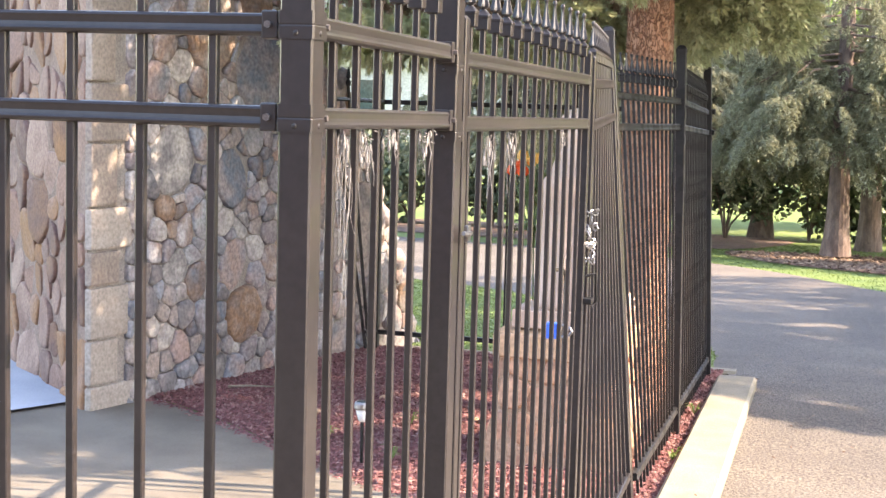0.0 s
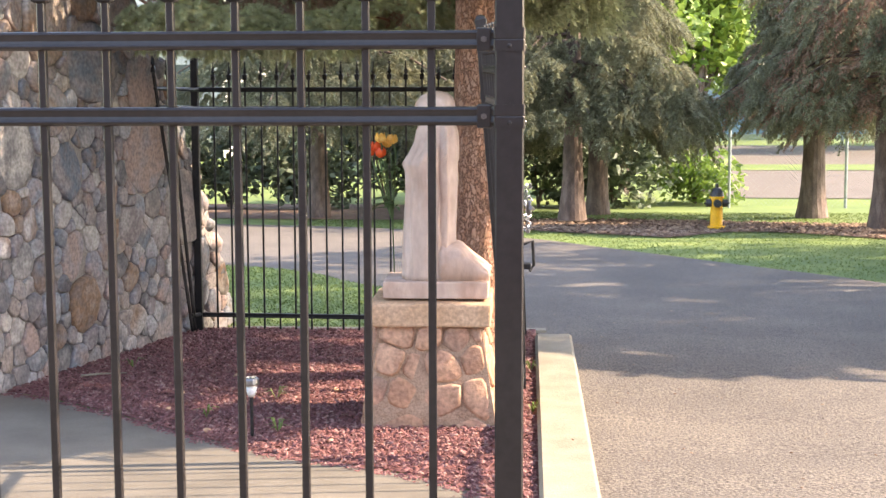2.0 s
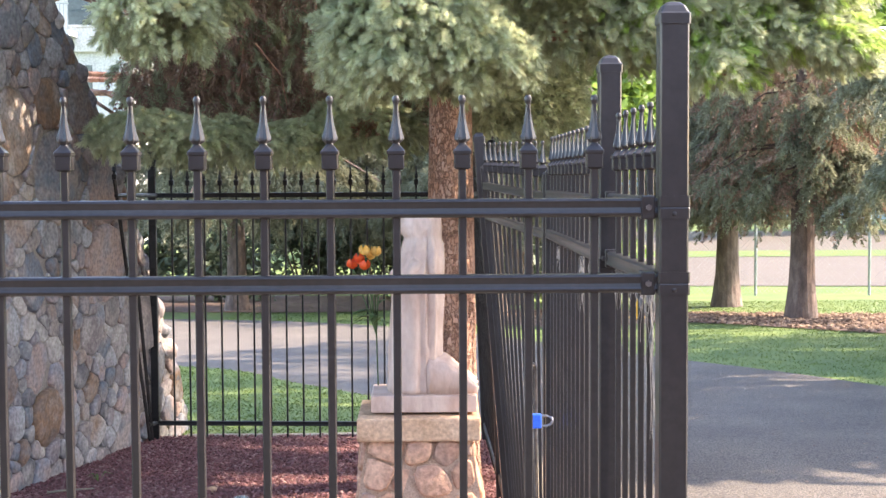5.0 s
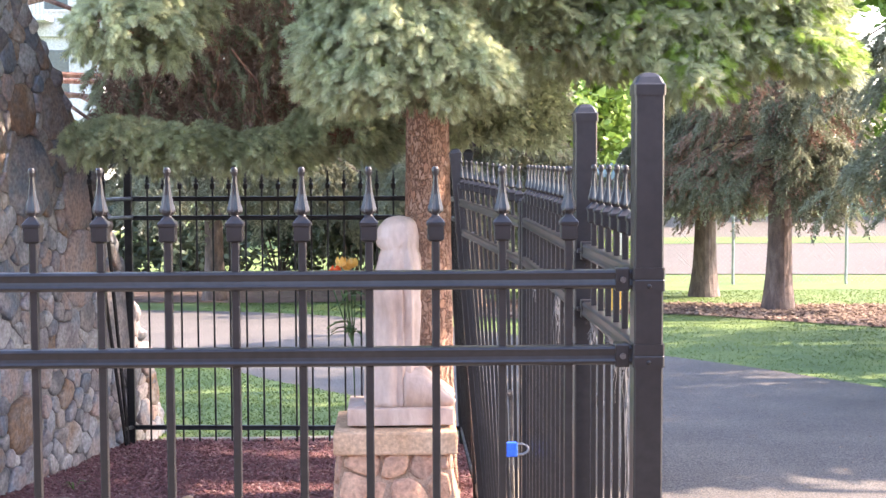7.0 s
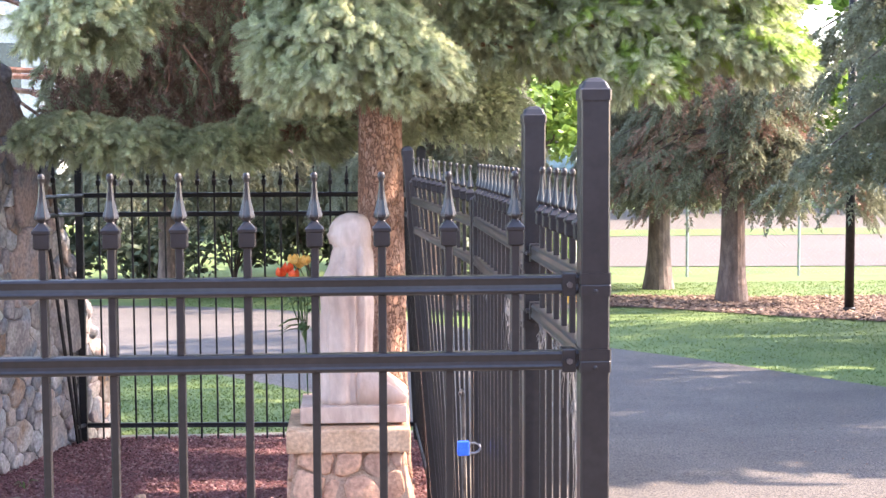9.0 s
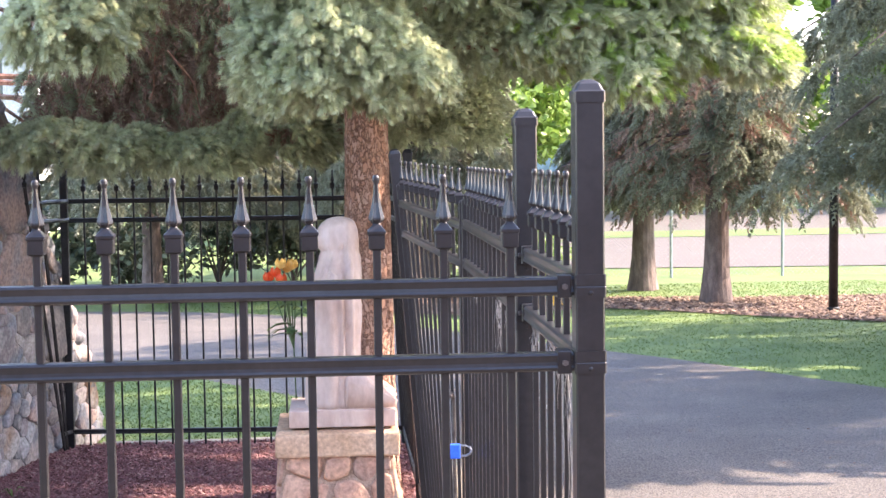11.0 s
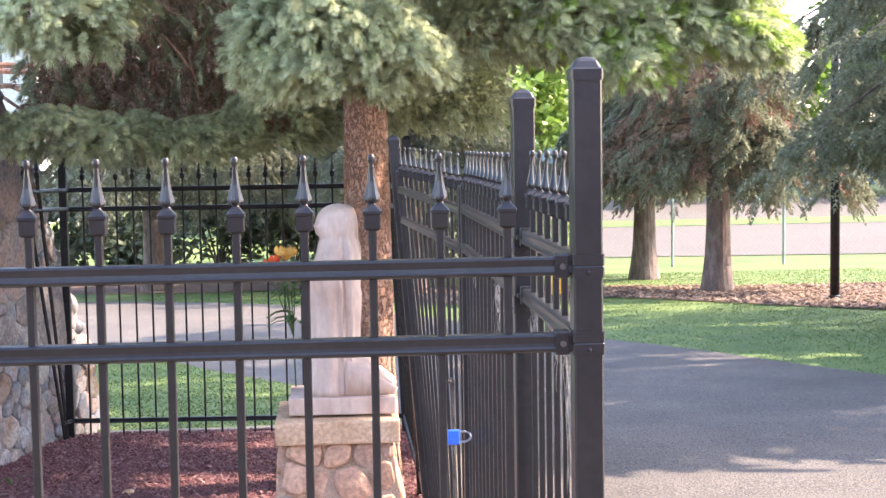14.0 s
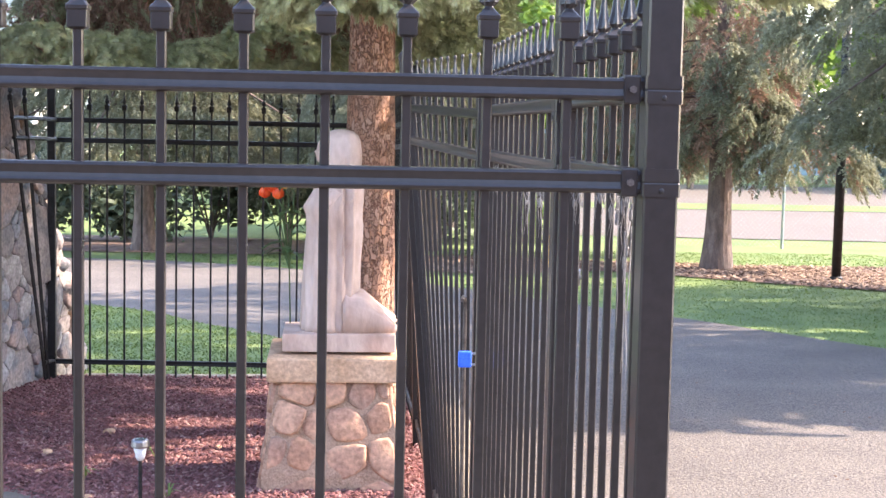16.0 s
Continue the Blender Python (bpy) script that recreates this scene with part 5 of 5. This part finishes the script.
GREYPOST = material("grey_fence_tube", [(0.25, 0.28, 0.27), (0.35, 0.38, 0.37)], 5, rough=0.5, metal=0.3)
cf_root = thing("chain_link_fence", "tall grey chain-link fence round the court", "fence")
for i in range(13):
    x = 4.6 + i * 2.6
    y = 31.6 - i * 0.1
    part("post", loft(bmesh.new(), [circle(0.035, g(y) - 0.1, 8, x, y), circle(0.035, g(y) + 3.0, 8, x, y)]), GREYPOST, cf_root)
part("rail", tube(bmesh.new(), [(4.6, 31.6, g(31.6) + 3.0), (4.6 + 12 * 2.6, 30.4, g(30.4) + 3.0)], 0.02, 6), GREYPOST, cf_root)
vs, fs = [], []
for i in range(-26, 300):
    for s in (1, -1):
        x0 = 4.6 + i * 0.11
        pts = [(x0 + (0 if s > 0 else 3.0), 31.6 - (x0 - 4.6) * 0.0385, g(31.3)), (x0 + (3.0 if s > 0 else 0), 31.6 - (x0 - 4.6) * 0.0385, g(31.3) + 3.0)]
        b = len(vs)
        for p in pts:
            vs += [(p[0] - 0.0022, p[1], p[2]), (p[0] + 0.0022, p[1], p[2])]
        fs += [(b, b + 1, b + 3), (b, b + 3, b + 2)]
mesh_net = new("mesh", from_arrays("mesh", np.array(vs), np.array(fs), GREYPOST))
mesh_net.parent = cf_root
scr = thing("windscreen", "faded blue-green windscreen along the far court fence", "screen")
part("cloth", box(bmesh.new(), (40, 62.5, g(60) + 1.4), (66, 0.05, 1.9)), FADED, scr)
for i in range(12):
    part("post", loft(bmesh.new(), [circle(0.06, g(60) - 0.1, 8, 8 + i * 5.5, 62.6), circle(0.06, g(60) + 3.4, 8, 8 + i * 5.5, 62.6)]), GREYPOST, scr)

bd = thing("apartment_building", "white modern building with balconies behind the trees", "building")
BX0, BX1, BY = -34.0, -11.2, 52.0
part("wall", box(bmesh.new(), ((BX0 + BX1) / 2, BY + 6, 5.5), (BX1 - BX0, 12, 14)), WHITEWALL, bd)
part("roof", box(bmesh.new(), ((BX0 + BX1) / 2, BY + 5.8, 12.65), (BX1 - BX0 + 0.8, 12.8, 0.3)), WHITEWALL, bd)
for fl in range(4):
    z = 0.6 + fl * 3.2
    part("band", box(bmesh.new(), ((BX0 + BX1) / 2, BY - 0.1, z - 1.0), (BX1 - BX0 + 0.2, 0.25, 0.3)), WHITEWALL, bd)
    for k in range(6):
        x = BX1 - 1.6 - k * 3.6
        w = part("window", box(bmesh.new(), (x, BY - 0.02, z + 0.7), (1.0, 0.12, 1.9)), WHITEWALL, bd)
        part("pane", box(bmesh.new(), (x, BY - 0.07, z + 0.7), (0.84, 0.05, 1.74)), GLASS_DARK, w)
        bal = part("balcony", box(bmesh.new(), (x - 1.2, BY - 0.7, z - 0.55), (2.2, 1.3, 0.18)), WHITEWALL, bd)
        bm = bmesh.new()
        for q in range(16):
            box(bm, (x - 2.25 + q * 0.14, BY - 1.32, z), (0.025, 0.025, 0.9))
        box(bm, (x - 1.2, BY - 1.32, z + 0.46), (2.2, 0.04, 0.05))
        part("railing", bm, GREYPOST, bal)

# ---- stones of the walls and the pedestal ----
for k, (a, b) in enumerate((((PX0, PY0), (PX1, PY0)), ((PX1, PY0), (PX1, PY1)), ((PX0, PY1), (PX0, PY0)))):
    fm = wall_frame(a, b) @ Matrix.Translation((0, 0, -0.025)) @ Matrix.Rotation(radians(-7.5), 4, "X")
    lay_stones(ped, fm, [(0.01, -0.14), (0.69, -0.14), (0.62, PZ + 0.01), (0.08, PZ + 0.01)], 0.17, 0.06, 14, PED_STONES, 90 + k, gap=0.009, proud=0.026, n=14, cuts=(0.14, 0.22), rough=0.04)
rng = random.Random(3)
z, k = -0.2, 0
QUOIN = material("pale_corner_block", [(0.2167, 0.1632, 0.1292), (0.3034, 0.2516, 0.2067), (0.3612, 0.3128, 0.2649)], 5, rough=0.8, per_object=0.7, bump=0.5, bump_scale=45, fine=(50, 0.25))
while z < 3.2:
    hh, ll = rng.uniform(0.2, 0.36), (0.36, 0.22)[k % 2] + rng.uniform(-0.03, 0.03)
    me = add_mesh("corner_block", box(bmesh.new(), (ll / 2 - 0.005, z + hh / 2, 0.0), (ll, hh - 0.014, 0.05), 0.012), QUOIN)
    me.transform(wf)
    shared("corner_block", me, wall_main)
    z, k = z + hh, k + 1
lay_stones(wall_main, wf, [(0.3, -0.3)] + END + [(0.3, 3.5)], 0.29, 0.04, 400, STONES, 7, gap=0.003, proud=0.03, n=15, cuts=(0.13, 0.2), rough=0.045)
for k, (a, b) in enumerate(zip(END, END[1:])):
    a, b = Vector(a), Vector(b)
    for q in range(max(1, int((b - a).length / 0.17))):
        p = a.lerp(b, (q + 0.5) / max(1, int((b - a).length / 0.17)))
        for dz in (-0.06, -0.26):
            bm = bmesh.new()
            bmesh.ops.create_icosphere(bm, subdivisions=2, radius=1)
            s = (rng.uniform(0.07, 0.12), rng.uniform(0.07, 0.12), rng.uniform(0.08, 0.12))
            for v in bm.verts:
                f = 1 + 0.25 * noise.noise(v.co * 1.3 + Vector((k * 3.0, q * 2.0, dz * 9)))
                v.co = Vector((v.co.x * s[0], v.co.y * s[1], v.co.z * s[2])) * f
            me = add_mesh("stone", bm, STONES, smooth=True)
            me.transform(wf @ Matrix.Translation((p.x - 0.03, p.y - 0.02, dz)) @ Matrix.Rotation(rng.uniform(0, 3), 4, "Z"))
            shared("stone", me, wall_main)
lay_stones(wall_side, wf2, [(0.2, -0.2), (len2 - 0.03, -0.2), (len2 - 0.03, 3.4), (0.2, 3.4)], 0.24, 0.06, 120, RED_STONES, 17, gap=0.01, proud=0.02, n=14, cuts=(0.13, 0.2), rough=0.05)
